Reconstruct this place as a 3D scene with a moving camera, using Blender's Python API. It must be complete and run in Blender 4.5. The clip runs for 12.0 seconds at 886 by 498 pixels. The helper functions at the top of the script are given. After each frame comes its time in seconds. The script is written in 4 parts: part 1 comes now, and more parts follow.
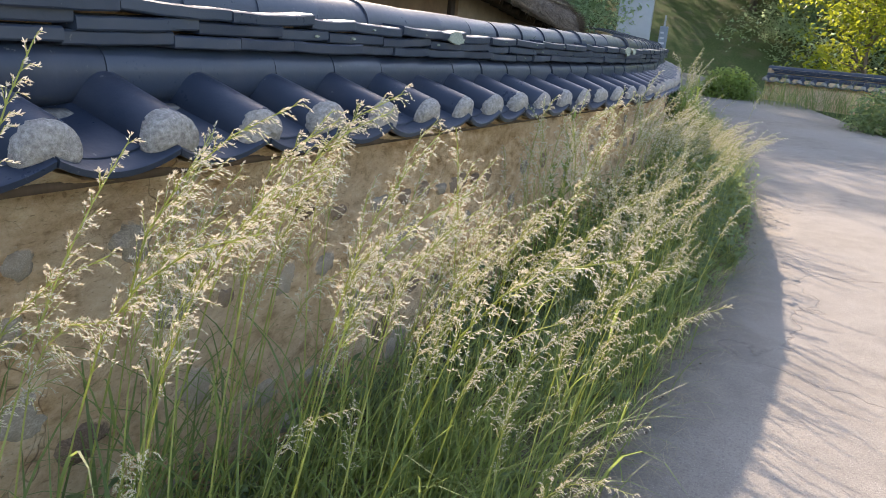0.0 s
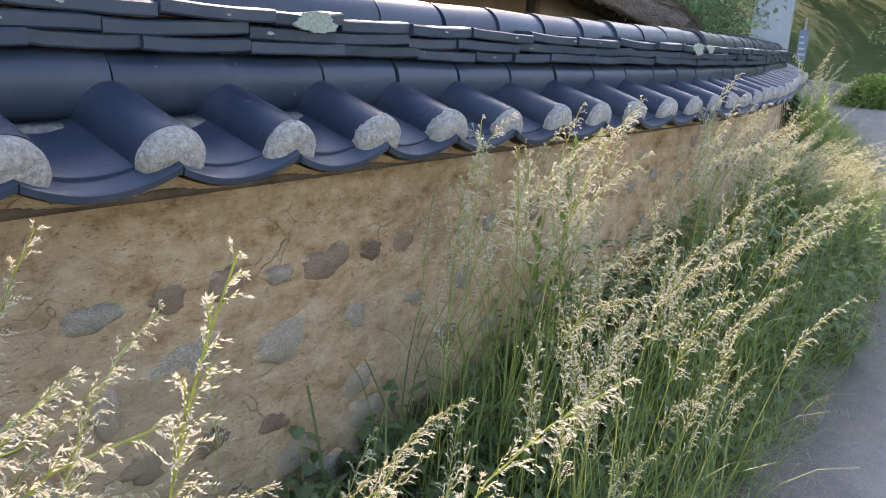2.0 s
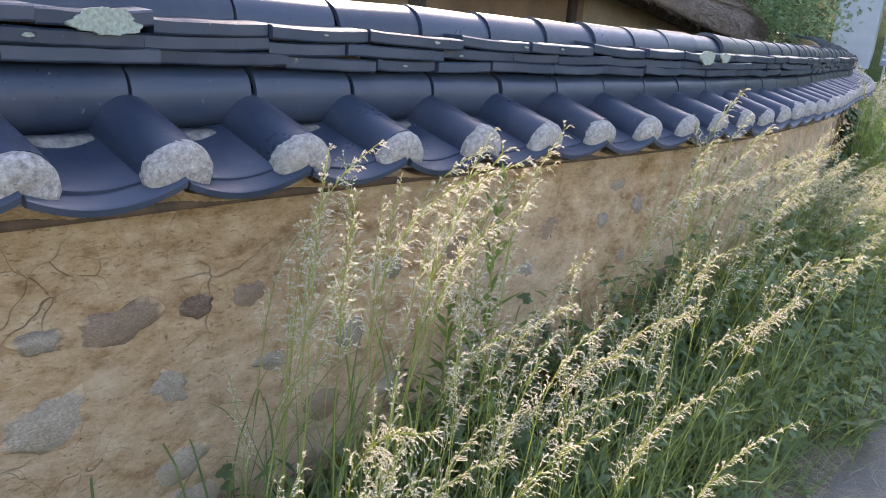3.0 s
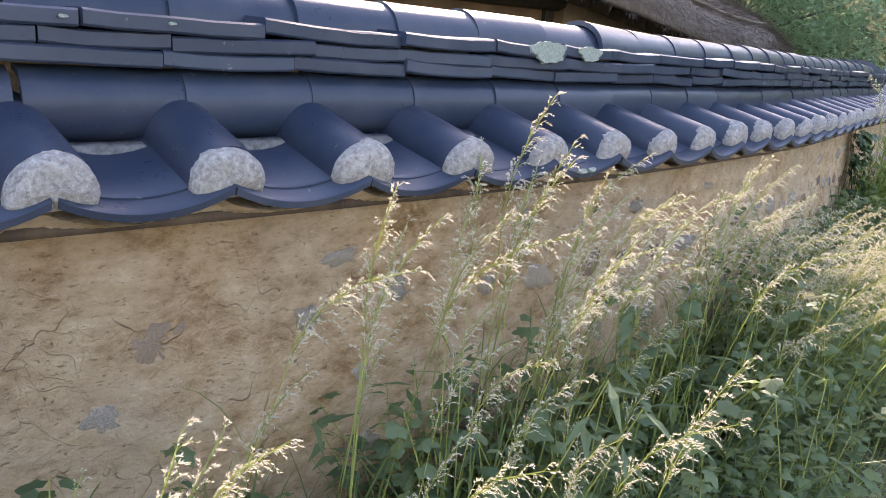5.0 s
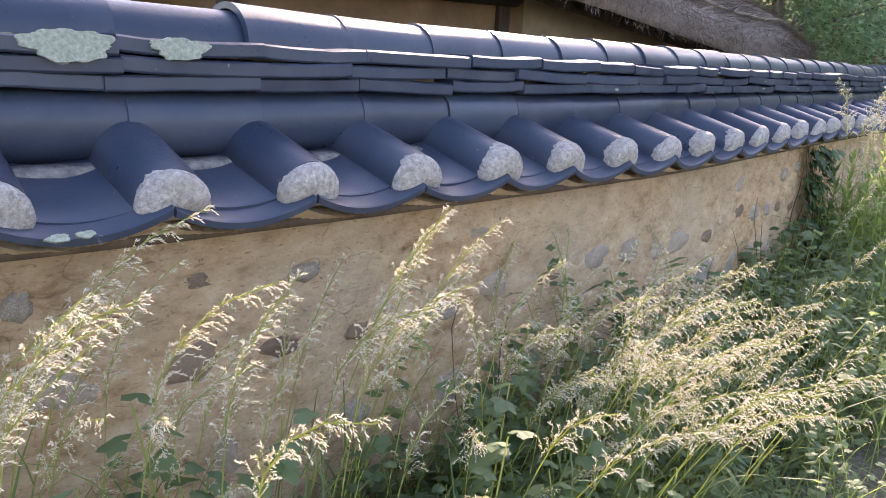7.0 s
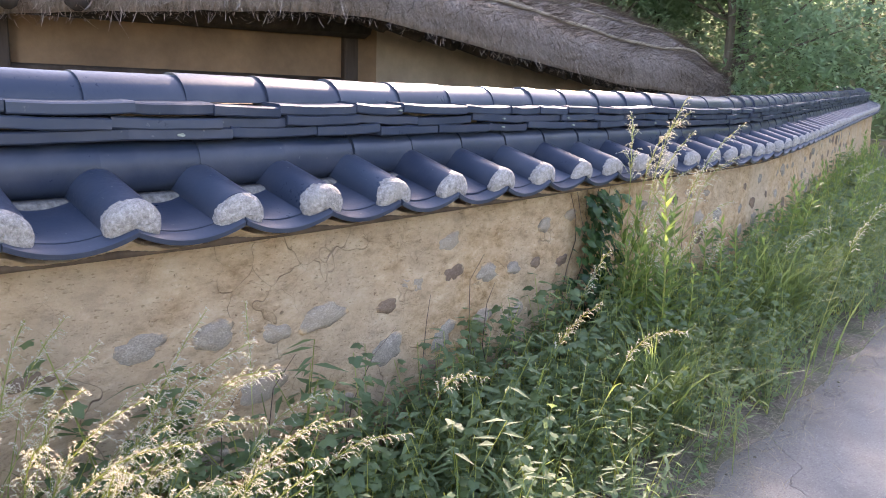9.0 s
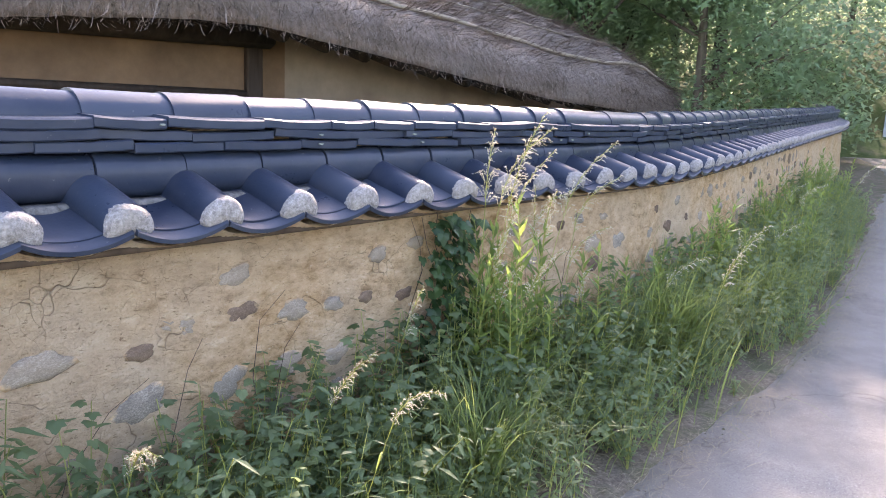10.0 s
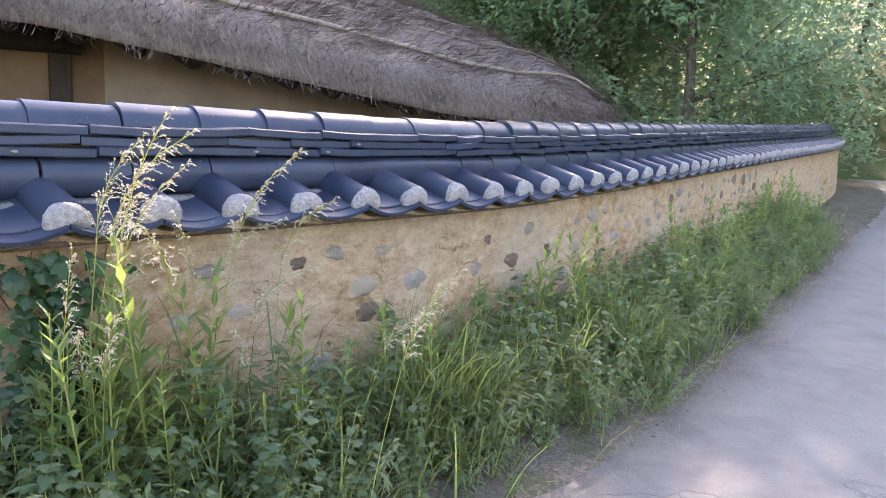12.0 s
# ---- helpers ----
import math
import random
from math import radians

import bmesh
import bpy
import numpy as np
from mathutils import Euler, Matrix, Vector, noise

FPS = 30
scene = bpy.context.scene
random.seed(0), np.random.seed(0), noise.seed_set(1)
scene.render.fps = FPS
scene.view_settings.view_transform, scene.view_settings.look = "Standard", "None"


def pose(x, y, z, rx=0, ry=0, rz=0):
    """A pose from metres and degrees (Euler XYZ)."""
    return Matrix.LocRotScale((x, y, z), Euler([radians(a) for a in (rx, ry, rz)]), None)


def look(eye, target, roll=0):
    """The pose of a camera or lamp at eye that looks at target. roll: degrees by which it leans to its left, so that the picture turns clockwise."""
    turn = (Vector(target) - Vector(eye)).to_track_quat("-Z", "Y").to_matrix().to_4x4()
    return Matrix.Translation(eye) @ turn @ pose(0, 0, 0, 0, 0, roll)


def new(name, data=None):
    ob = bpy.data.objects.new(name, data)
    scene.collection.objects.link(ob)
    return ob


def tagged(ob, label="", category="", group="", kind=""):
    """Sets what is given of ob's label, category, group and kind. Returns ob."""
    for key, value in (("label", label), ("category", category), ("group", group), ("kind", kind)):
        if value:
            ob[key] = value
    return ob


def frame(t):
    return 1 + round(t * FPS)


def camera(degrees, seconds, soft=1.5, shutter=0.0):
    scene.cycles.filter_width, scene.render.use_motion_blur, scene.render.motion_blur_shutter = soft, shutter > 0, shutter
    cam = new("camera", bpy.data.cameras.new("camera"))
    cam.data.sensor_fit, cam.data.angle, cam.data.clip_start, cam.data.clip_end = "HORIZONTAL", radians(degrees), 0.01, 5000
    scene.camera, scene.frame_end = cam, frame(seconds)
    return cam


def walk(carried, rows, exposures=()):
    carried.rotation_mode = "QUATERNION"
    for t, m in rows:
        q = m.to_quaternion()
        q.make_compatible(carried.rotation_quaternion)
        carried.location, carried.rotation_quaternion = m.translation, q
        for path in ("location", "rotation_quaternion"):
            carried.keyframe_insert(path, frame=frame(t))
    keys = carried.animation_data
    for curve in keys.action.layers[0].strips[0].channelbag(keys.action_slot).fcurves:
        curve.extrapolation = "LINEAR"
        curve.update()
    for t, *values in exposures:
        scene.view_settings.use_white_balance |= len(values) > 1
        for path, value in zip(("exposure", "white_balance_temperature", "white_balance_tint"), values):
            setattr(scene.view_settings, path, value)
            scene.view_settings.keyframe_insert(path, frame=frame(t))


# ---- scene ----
cam = camera(59.7, 12.0, soft=1.0)
PATH = [
    (0, (0.607, -0.3, 1.465), (-0.531, 1.252, 0.92), 5.0),
    (0.5, (0.543, 0.076, 1.451), (-0.67, 1.57, 0.907), 5.0),
    (1, (0.496, 0.46, 1.448), (-0.791, 1.89, 0.901), 4.5),
    (1.5, (0.414, 0.822, 1.451), (-0.921, 2.207, 0.903), 3.9),
    (2, (0.327, 1.139, 1.422), (-1.067, 2.472, 0.891), 3.2),
    (2.5, (0.32, 1.503, 1.463), (-1.134, 2.754, 0.899), 4.5),
    (2.7, (0.317, 1.613, 1.479), (-1.155, 2.842, 0.911), 4.6),
    (4.3, (0.039, 2.755, 1.388), (-1.564, 3.854, 0.916), 2.6),
    (4.5, (0.019, 2.898, 1.377), (-1.583, 3.997, 0.904), 2.8),
    (5, (-0.033, 3.252, 1.391), (-1.641, 4.342, 0.917), 3.0),
    (5.5, (-0.075, 3.565, 1.378), (-1.681, 4.668, 0.927), 2.4),
    (6, (-0.099, 3.867, 1.367), (-1.736, 4.925, 0.919), 2.1),
    (6.5, (-0.141, 4.199, 1.405), (-1.815, 5.192, 0.943), 2.4),
    (7, (-0.149, 4.552, 1.43), (-1.839, 5.513, 0.957), 2.7),
    (7.5, (-0.153, 4.91, 1.46), (-1.841, 5.865, 0.972), 3.6),
    (7.7, (-0.158, 5.051, 1.47), (-1.849, 6.007, 0.99), 3.5),
    (9.3, (-0.011, 6.122, 1.492), (-1.72, 7.091, 1.114), 1.9),
    (9.5, (-0.014, 6.287, 1.493), (-1.723, 7.258, 1.123), 2.0),
    (10, (-0.031, 6.637, 1.508), (-1.738, 7.617, 1.153), 2.3),
    (10.5, (-0.074, 6.995, 1.476), (-1.785, 7.977, 1.147), 2.4),
    (11, (-0.118, 7.411, 1.466), (-1.846, 8.369, 1.158), 2.2),
    (11.5, (-0.156, 7.805, 1.478), (-1.9, 8.737, 1.178), 2.0),
    (12, (-0.24, 8.182, 1.46), (-1.994, 9.098, 1.169), 1.8),
]
walk(cam, [(t, look(e, g, r)) for t, e, g, r in PATH], exposures=[(0.0, 1.82, 7300, 19), (2.5, 2.18, 7150, 23), (7.0, 2.42, 7250, 29), (12.0, 2.74, 7150, 30)])

# ---- world and sun ----
SUN_ELEV, SUN_AZ = radians(29.0), radians(-47)      # azimuth from +y towards +x
world = bpy.data.worlds.new("sky")
scene.world = world
world.use_nodes = True
wn = world.node_tree.nodes
sky = wn.new("ShaderNodeTexSky")
sky.sky_type, sky.sun_disc = 'NISHITA', False
sky.sun_elevation, sky.sun_rotation = SUN_ELEV, SUN_AZ
wn["Background"].inputs[1].default_value = 0.15
world.node_tree.links.new(sky.outputs[0], wn["Background"].inputs[0])
sun = new("sun", bpy.data.lights.new("sun", 'SUN'))
sun.data.energy, sun.data.angle, sun.data.color = 3.1, radians(0.6), (1.0, 0.9, 0.76)
SUN_DIR = Vector((math.sin(SUN_AZ) * math.cos(SUN_ELEV), math.cos(SUN_AZ) * math.cos(SUN_ELEV), math.sin(SUN_ELEV)))
sun.matrix_world = look(SUN_DIR * 50, (0, 0, 0))


# ---- materials ----
class Nodes:
    """A small helper round one material's node tree."""

    def __init__(self, name):
        self.mat = bpy.data.materials.new(name)
        self.mat.use_nodes = True
        self.t = self.mat.node_tree
        self.n = self.t.nodes
        self.bsdf = self.n["Principled BSDF"]
        self.out = self.n["Material Output"]
        self.co = self.n.new("ShaderNodeTexCoord").outputs["Object"]

    def link(self, a, b):
        self.t.links.new(a, b)

    def noise(self, scale, detail=4, rough=0.55, vec=None, stretch=None):
        vec = vec or self.co
        if stretch:
            m = self.n.new("ShaderNodeMapping")
            m.inputs["Scale"].default_value = stretch
            self.link(vec, m.inputs["Vector"])
            vec = m.outputs[0]
        x = self.n.new("ShaderNodeTexNoise")
        x.inputs["Scale"].default_value, x.inputs["Detail"].default_value, x.inputs["Roughness"].default_value = scale, detail, rough
        self.link(vec, x.inputs["Vector"])
        return x.outputs["Fac"]

    def voronoi(self, scale, feature='F1', vec=None, rand=1.0):
        x = self.n.new("ShaderNodeTexVoronoi")
        x.feature = feature
        x.inputs["Scale"].default_value, x.inputs["Randomness"].default_value = scale, rand
        self.link(vec or self.co, x.inputs["Vector"])
        return x.outputs["Distance"]

    def ramp(self, fac, stops):
        r = self.n.new("ShaderNodeValToRGB")
        el = r.color_ramp.elements
        while len(el) < len(stops):
            el.new(0.5)
        for e, (p, c) in zip(el, stops):
            e.position = p
            e.color = (*c, 1) if len(c) == 3 else (c[0],) * 3 + (1,)
        self.link(fac, r.inputs[0])
        return r.outputs[0]

    def mix(self, fac, a, b, blend='MIX'):
        m = self.n.new("ShaderNodeMix")
        m.data_type, m.blend_type = 'RGBA', blend
        for v, sock in ((fac, m.inputs["Factor"]), (a, m.inputs["A"]), (b, m.inputs["B"])):
            socks = [s for s in m.inputs if s.name == sock.name and s.enabled]
            sock = socks[0]
            if isinstance(v, (int, float)):
                sock.default_value = v
            elif isinstance(v, tuple):
                sock.default_value = (*v, 1)
            else:
                self.link(v, sock)
        return [o for o in m.outputs if o.enabled][0]

    def math(self, op, a, b=0.0):
        m = self.n.new("ShaderNodeMath")
        m.operation = op
        for v, s in ((a, m.inputs[0]), (b, m.inputs[1])):
            if isinstance(v, (int, float)):
                s.default_value = v
            else:
                self.link(v, s)
        return m.outputs[0]

    def random(self):
        return self.n.new("ShaderNodeObjectInfo").outputs["Random"]

    def island(self):
        return self.n.new("ShaderNodeNewGeometry").outputs["Random Per Island"]

    def shift(self, amount=17.0):
        """Object coordinates moved by the object's random number, so that alike pieces differ."""
        a = self.n.new("ShaderNodeVectorMath")
        a.operation = 'ADD'
        m = self.n.new("ShaderNodeMath")
        m.operation = 'MULTIPLY'
        self.link(self.random(), m.inputs[0])
        m.inputs[1].default_value = amount
        self.link(self.co, a.inputs[0])
        self.link(m.outputs[0], a.inputs[1])
        return a.outputs[0]

    def bump(self, height, strength=0.5, dist=0.01):
        b = self.n.new("ShaderNodeBump")
        b.inputs["Strength"].default_value, b.inputs["Distance"].default_value = strength, dist
        self.link(height, b.inputs["Height"])
        self.link(b.outputs[0], self.bsdf.inputs["Normal"])

    def set(self, color=None, rough=None, spec=None):
        for v, s in ((color, "Base Color"), (rough, "Roughness"), (spec, "Specular IOR Level")):
            if v is None:
                continue
            if isinstance(v, tuple):
                self.bsdf.inputs[s].default_value = (*v, 1)
            elif isinstance(v, (int, float)):
                self.bsdf.inputs[s].default_value = v
            else:
                self.link(v, self.bsdf.inputs[s])
        return self.mat


def leaf_material(name, dark, light, glow, amount=0.5, rough=0.5):
    """Green that lets light through; each leaf differs a little."""
    k = Nodes(name)
    col = k.ramp(k.island(), [(0.0, dark), (0.55, tuple((a + b) / 2 for a, b in zip(dark, light))), (1.0, light)])
    k.set(col, rough, 0.35)
    tr = k.n.new("ShaderNodeBsdfTranslucent")
    k.link(k.mix(0.75, col, glow), tr.inputs[0])
    mx = k.n.new("ShaderNodeMixShader")
    mx.inputs[0].default_value = amount
    k.link(k.bsdf.outputs[0], mx.inputs[1])
    k.link(tr.outputs[0], mx.inputs[2])
    k.link(mx.outputs[0], k.out.inputs[0])
    return k.mat


def make_tile():
    k = Nodes("fired_clay_tile")
    v = k.shift()
    big = k.noise(7, 3, vec=v)
    fine = k.noise(90, 5, vec=v)
    col = k.mix(k.random(), (0.021, 0.031, 0.054), (0.036, 0.051, 0.080))
    col = k.mix(k.ramp(big, [(0.45, (0,)), (0.75, (0.55,))]), col, (0.068, 0.075, 0.098))
    spots = k.ramp(k.noise(38, 6, 0.7, vec=v), [(0.66, (0,)), (0.72, (0.7,))])
    col = k.mix(spots, col, (0.24, 0.24, 0.22))
    rough = k.ramp(k.mix(0.5, big, fine), [(0.35, (0.27,)), (0.65, (0.44,))])
    k.bump(k.mix(0.3, fine, big), 0.2, 0.003)
    return k.set(col, rough, 0.36)


def make_plaster():
    k = Nodes("lime_plaster")
    v = k.shift()
    n = k.noise(85, 8, 0.8, vec=v)
    pits = k.ramp(k.noise(120, 3, vec=v), [(0.3, (0,)), (0.5, (1,))])
    col = k.ramp(n, [(0.3, (0.13, 0.12, 0.11)), (0.47, (0.30, 0.28, 0.26)), (0.68, (0.53, 0.50, 0.47))])
    col = k.mix(k.ramp(k.noise(14, 3, vec=v), [(0.5, (0,)), (0.7, (0.5,))]), col, (0.30, 0.27, 0.22))
    k.bump(k.mix(0.5, n, pits), 0.9, 0.006)
    return k.set(col, 0.9, 0.2)


def make_clay():
    k = Nodes("earth_plaster")
    big = k.noise(1.6, 4)
    mid = k.noise(11, 8, 0.72, stretch=(1, 1, 2.0))
    fine = k.noise(70, 6, 0.75)
    col = k.ramp(mid, [(0.34, (0.38, 0.22, 0.10)), (0.46, (0.63, 0.42, 0.235)), (0.56, (0.74, 0.53, 0.32)), (0.68, (0.86, 0.68, 0.46))])
    col = k.mix(k.ramp(big, [(0.4, (0,)), (0.65, (0.55,))]), col, (0.70, 0.57, 0.42))
    straw = k.ramp(k.noise(55, 3, 0.5, stretch=(1.0, 1.0, 3.2)), [(0.62, (0,)), (0.70, (0.6,))])
    col = k.mix(straw, col, (0.34, 0.21, 0.11))
    chips = k.ramp(k.noise(30, 5, 0.8, stretch=(1, 1, 1.6)), [(0.60, (0,)), (0.68, (0.55,))])
    col = k.mix(chips, col, (0.80, 0.66, 0.48))
    wob = k.n.new("ShaderNodeVectorMath")
    wob.operation = 'ADD'
    nv = k.n.new("ShaderNodeTexNoise")
    nv.inputs["Scale"].default_value = 6
    k.link(k.co, nv.inputs["Vector"])
    sc = k.n.new("ShaderNodeVectorMath")
    sc.operation = 'SCALE'
    sc.inputs["Scale"].default_value = 0.24
    k.link(nv.outputs["Color"], sc.inputs[0])
    k.link(k.co, wob.inputs[0])
    k.link(sc.outputs[0], wob.inputs[1])
    edge = k.voronoi(4.5, 'DISTANCE_TO_EDGE', vec=wob.outputs[0])
    gate = k.ramp(k.noise(2.6, 2), [(0.52, (0,)), (0.62, (1,))])
    crack = k.math('MULTIPLY', k.ramp(edge, [(0.0, (1,)), (0.0055, (0,))]), gate)
    edge2 = k.voronoi(13.0, 'DISTANCE_TO_EDGE', vec=wob.outputs[0])
    gate2 = k.ramp(k.noise(5.0, 3), [(0.52, (0,)), (0.60, (1,))])
    crack2 = k.math('MULTIPLY', k.ramp(edge2, [(0.0, (1,)), (0.009, (0,))]), gate2)
    pits = k.ramp(k.noise(44, 4, 0.7), [(0.655, (0,)), (0.70, (1,))])
    col = k.mix(k.math('MULTIPLY', crack, 0.6), col, (0.15, 0.085, 0.045))
    col = k.mix(k.math('MULTIPLY', crack2, 0.5), col, (0.26, 0.15, 0.075))
    col = k.mix(k.math('MULTIPLY', pits, 0.65), col, (0.22, 0.125, 0.065))
    low = k.math('ADD', k.math('ADD', k.math('MULTIPLY', crack, 0.6), k.math('MULTIPLY', crack2, 0.4)), k.math('MULTIPLY', pits, 0.45))
    h = k.math('SUBTRACT', k.math('ADD', k.math('MULTIPLY', mid, 0.8), k.math('MULTIPLY', fine, 0.4)), k.math('ADD', low, k.math('MULTIPLY', straw, 0.25)))
    k.bump(h, 1.0, 0.046)
    return k.set(col, 0.95, 0.15)


def make_stone(name, a, b, c):
    """Stone whose rim is smeared with the wall's clay."""
    k = Nodes(name)
    v = k.shift()
    speck = k.noise(26, 5, 0.75, vec=v)
    mid = k.noise(3.5, 5, vec=v)
    col = k.ramp(speck, [(0.32, a), (0.5, b), (0.68, c)])
    col = k.mix(k.ramp(mid, [(0.45, (0,)), (0.7, (0.55,))]), col, a)
    col = k.mix(k.math('MULTIPLY', k.random(), 0.45), col, (0.46, 0.35, 0.24))
    ln = k.n.new("ShaderNodeVectorMath")
    ln.operation = 'LENGTH'
    k.link(k.co, ln.inputs[0])
    edge = k.math('ADD', ln.outputs["Value"], k.math('MULTIPLY', k.noise(5, 6, 0.7, vec=v), 0.5))
    smear = k.ramp(edge, [(0.72, (0,)), (0.84, (1,))])
    col = k.mix(smear, col, (0.60, 0.42, 0.25))
    k.bump(k.mix(0.5, speck, mid), 0.8, 0.01)
    return k.set(col, 0.9, 0.2)


def make_concrete():
    k = Nodes("lane_concrete")
    big = k.noise(0.7, 4)
    mid = k.noise(6, 6, 0.65)
    grain = k.noise(150, 4, 0.7)
    col = k.ramp(mid, [(0.3, (0.205, 0.186, 0.162)), (0.7, (0.29, 0.266, 0.23))])
    col = k.mix(k.ramp(big, [(0.42, (0,)), (0.62, (0.5,))]), col, (0.31, 0.29, 0.262))
    col = k.mix(k.ramp(grain, [(0.38, (0.75,)), (0.50, (0,))]), col, (0.17, 0.15, 0.14))
    col = k.mix(k.ramp(k.noise(210, 2, 0.5), [(0.64, (0,)), (0.7, (0.5,))]), col, (0.62, 0.58, 0.54))
    wob = k.n.new("ShaderNodeVectorMath")
    wob.operation = 'ADD'
    nv = k.n.new("ShaderNodeTexNoise")
    nv.inputs["Scale"].default_value = 2.2
    nv.inputs["Detail"].default_value = 6
    k.link(k.co, nv.inputs["Vector"])
    k.link(nv.outputs["Color"], wob.inputs[0])
    k.link(k.co, wob.inputs[1])
    edge = k.voronoi(0.55, 'DISTANCE_TO_EDGE', vec=wob.outputs[0])
    crack = k.ramp(edge, [(0.0, (1,)), (0.005, (0,))])
    col = k.mix(k.math('MULTIPLY', crack, 0.4), col, (0.10, 0.085, 0.075))
    h = k.math('SUBTRACT', k.math('ADD', k.math('MULTIPLY', grain, 0.6), mid), k.math('MULTIPLY', crack, 0.8))
    k.bump(h, 0.6, 0.008)
    return k.set(col, 0.92, 0.2)


def make_soil():
    k = Nodes("dry_soil")
    mid = k.noise(5, 6, 0.65)
    fine = k.noise(60, 5, 0.7)
    col = k.ramp(fine, [(0.3, (0.09, 0.07, 0.05)), (0.55, (0.20, 0.165, 0.13)), (0.75, (0.33, 0.28, 0.22))])
    col = k.mix(k.ramp(mid, [(0.45, (0,)), (0.62, (0.75,))]), col, (0.10, 0.11, 0.055))
    k.bump(k.mix(0.5, mid, fine), 1.0, 0.02)
    return k.set(col, 1.0, 0.1)


def make_thatch():
    k = Nodes("rice_straw_thatch")
    streak = k.noise(30, 6, 0.7, stretch=(1, 1, 0.25))
    big = k.noise(1.8, 4)
    col = k.ramp(k.island(), [(0.0, (0.10, 0.08, 0.068)), (0.5, (0.25, 0.205, 0.175)), (1.0, (0.48, 0.41, 0.34))])
    col = k.mix(k.ramp(streak, [(0.35, (0.7,)), (0.6, (0,))]), col, (0.10, 0.08, 0.065))
    col = k.mix(k.ramp(big, [(0.45, (0,)), (0.7, (0.4,))]), col, (0.34, 0.30, 0.27))
    k.bump(streak, 1.0, 0.03)
    return k.set(col, 0.95, 0.1)


def make_wood(name, a, b):
    k = Nodes(name)
    g = k.noise(14, 6, 0.65, stretch=(1, 1, 0.12))
    col = k.ramp(g, [(0.3, a), (0.7, b)])
    k.bump(g, 0.6, 0.006)
    return k.set(col, 0.8, 0.25)


def make_bark():
    k = Nodes("tree_bark")
    g = k.noise(9, 6, 0.7, stretch=(1, 1, 0.25))
    k.bump(g, 1.0, 0.03)
    return k.set(k.ramp(g, [(0.3, (0.05, 0.04, 0.03)), (0.7, (0.17, 0.14, 0.11))]), 0.95, 0.1)


def make_plain(name, a, b, scale=8.0, rough=0.85):
    k = Nodes(name)
    g = k.noise(scale, 5, 0.65)
    k.bump(k.noise(scale * 3, 5, 0.7), 0.6, 0.004)
    return k.set(k.ramp(g, [(0.3, a), (0.7, b)]), rough, 0.3)


TILE, PLASTER, CLAY = make_tile(), make_plaster(), make_clay()
GRANITE = make_stone("grey_granite", (0.15, 0.128, 0.102), (0.29, 0.255, 0.21), (0.54, 0.485, 0.40))
BROWN_STONE = make_stone("brown_fieldstone", (0.075, 0.048, 0.034), (0.17, 0.115, 0.083), (0.33, 0.24, 0.175))
CONCRETE, SOIL, THATCH = make_concrete(), make_soil(), make_thatch()


def make_meadow():
    k = Nodes("rough_meadow")
    mid = k.noise(1.1, 6, 0.7)
    fine = k.noise(22, 6, 0.75)
    col = k.ramp(fine, [(0.3, (0.035, 0.055, 0.02)), (0.5, (0.075, 0.11, 0.04)), (0.72, (0.15, 0.17, 0.08))])
    col = k.mix(k.ramp(mid, [(0.5, (0,)), (0.68, (0.6,))]), col, (0.17, 0.14, 0.10))
    k.bump(k.mix(0.5, mid, fine), 1.0, 0.06)
    return k.set(col, 1.0, 0.1)


MEADOW = make_meadow()
DARK_WOOD = make_wood("smoked_timber", (0.018, 0.014, 0.012), (0.05, 0.04, 0.033))
EAVE_WOOD = make_wood("eave_timber", (0.05, 0.035, 0.025), (0.13, 0.09, 0.06))
# clay of the house walls, its colour darkened to include shade from the eave
SHADED_HOUSE_CLAY = make_plain("shaded_house_clay", (0.10, 0.07, 0.045), (0.175, 0.122, 0.076), 3.0, 0.95)
HOUSE_LIME = make_plain("house_grey_render", (0.16, 0.135, 0.105), (0.25, 0.215, 0.165), 3.0, 0.95)
BARK = make_bark()
LICHEN = make_plain("pale_lichen", (0.16, 0.19, 0.155), (0.38, 0.42, 0.35), 110.0, 0.95)
ROPE = make_plain("straw_rope", (0.22, 0.185, 0.14), (0.38, 0.33, 0.26), 40.0, 0.9)
MORTAR = make_plain("grey_mortar", (0.10, 0.095, 0.085), (0.30, 0.28, 0.25), 60.0, 0.95)
PALE_RENDER = make_plain("pale_render", (0.42, 0.45, 0.50), (0.52, 0.55, 0.60), 2.0, 0.9)
SIGN_BLUE = make_plain("sign_blue_grey", (0.16, 0.20, 0.26), (0.22, 0.26, 0.32), 6.0, 0.6)
STEEL = make_plain("galvanised_steel", (0.30, 0.31, 0.32), (0.40, 0.41, 0.42), 30.0, 0.5)
STRAW_LITTER = leaf_material("dry_litter", (0.25, 0.20, 0.13), (0.50, 0.43, 0.31), (0.5, 0.42, 0.26), 0.2, 0.9)
BLADE = leaf_material("grass_blade", (0.075, 0.120, 0.042), (0.175, 0.235, 0.085), (0.42, 0.52, 0.14), 0.45)
CULM = leaf_material("grass_culm", (0.20, 0.25, 0.07), (0.42, 0.43, 0.15), (0.66, 0.70, 0.20), 0.45)
SEED = leaf_material("grass_seed_head", (0.60, 0.53, 0.41), (0.88, 0.82, 0.70), (0.95, 0.88, 0.77), 0.55, 0.7)
HERB = leaf_material("herb_leaf", (0.078, 0.126, 0.07), (0.18, 0.24, 0.122), (0.38, 0.50, 0.19), 0.45, 0.62)
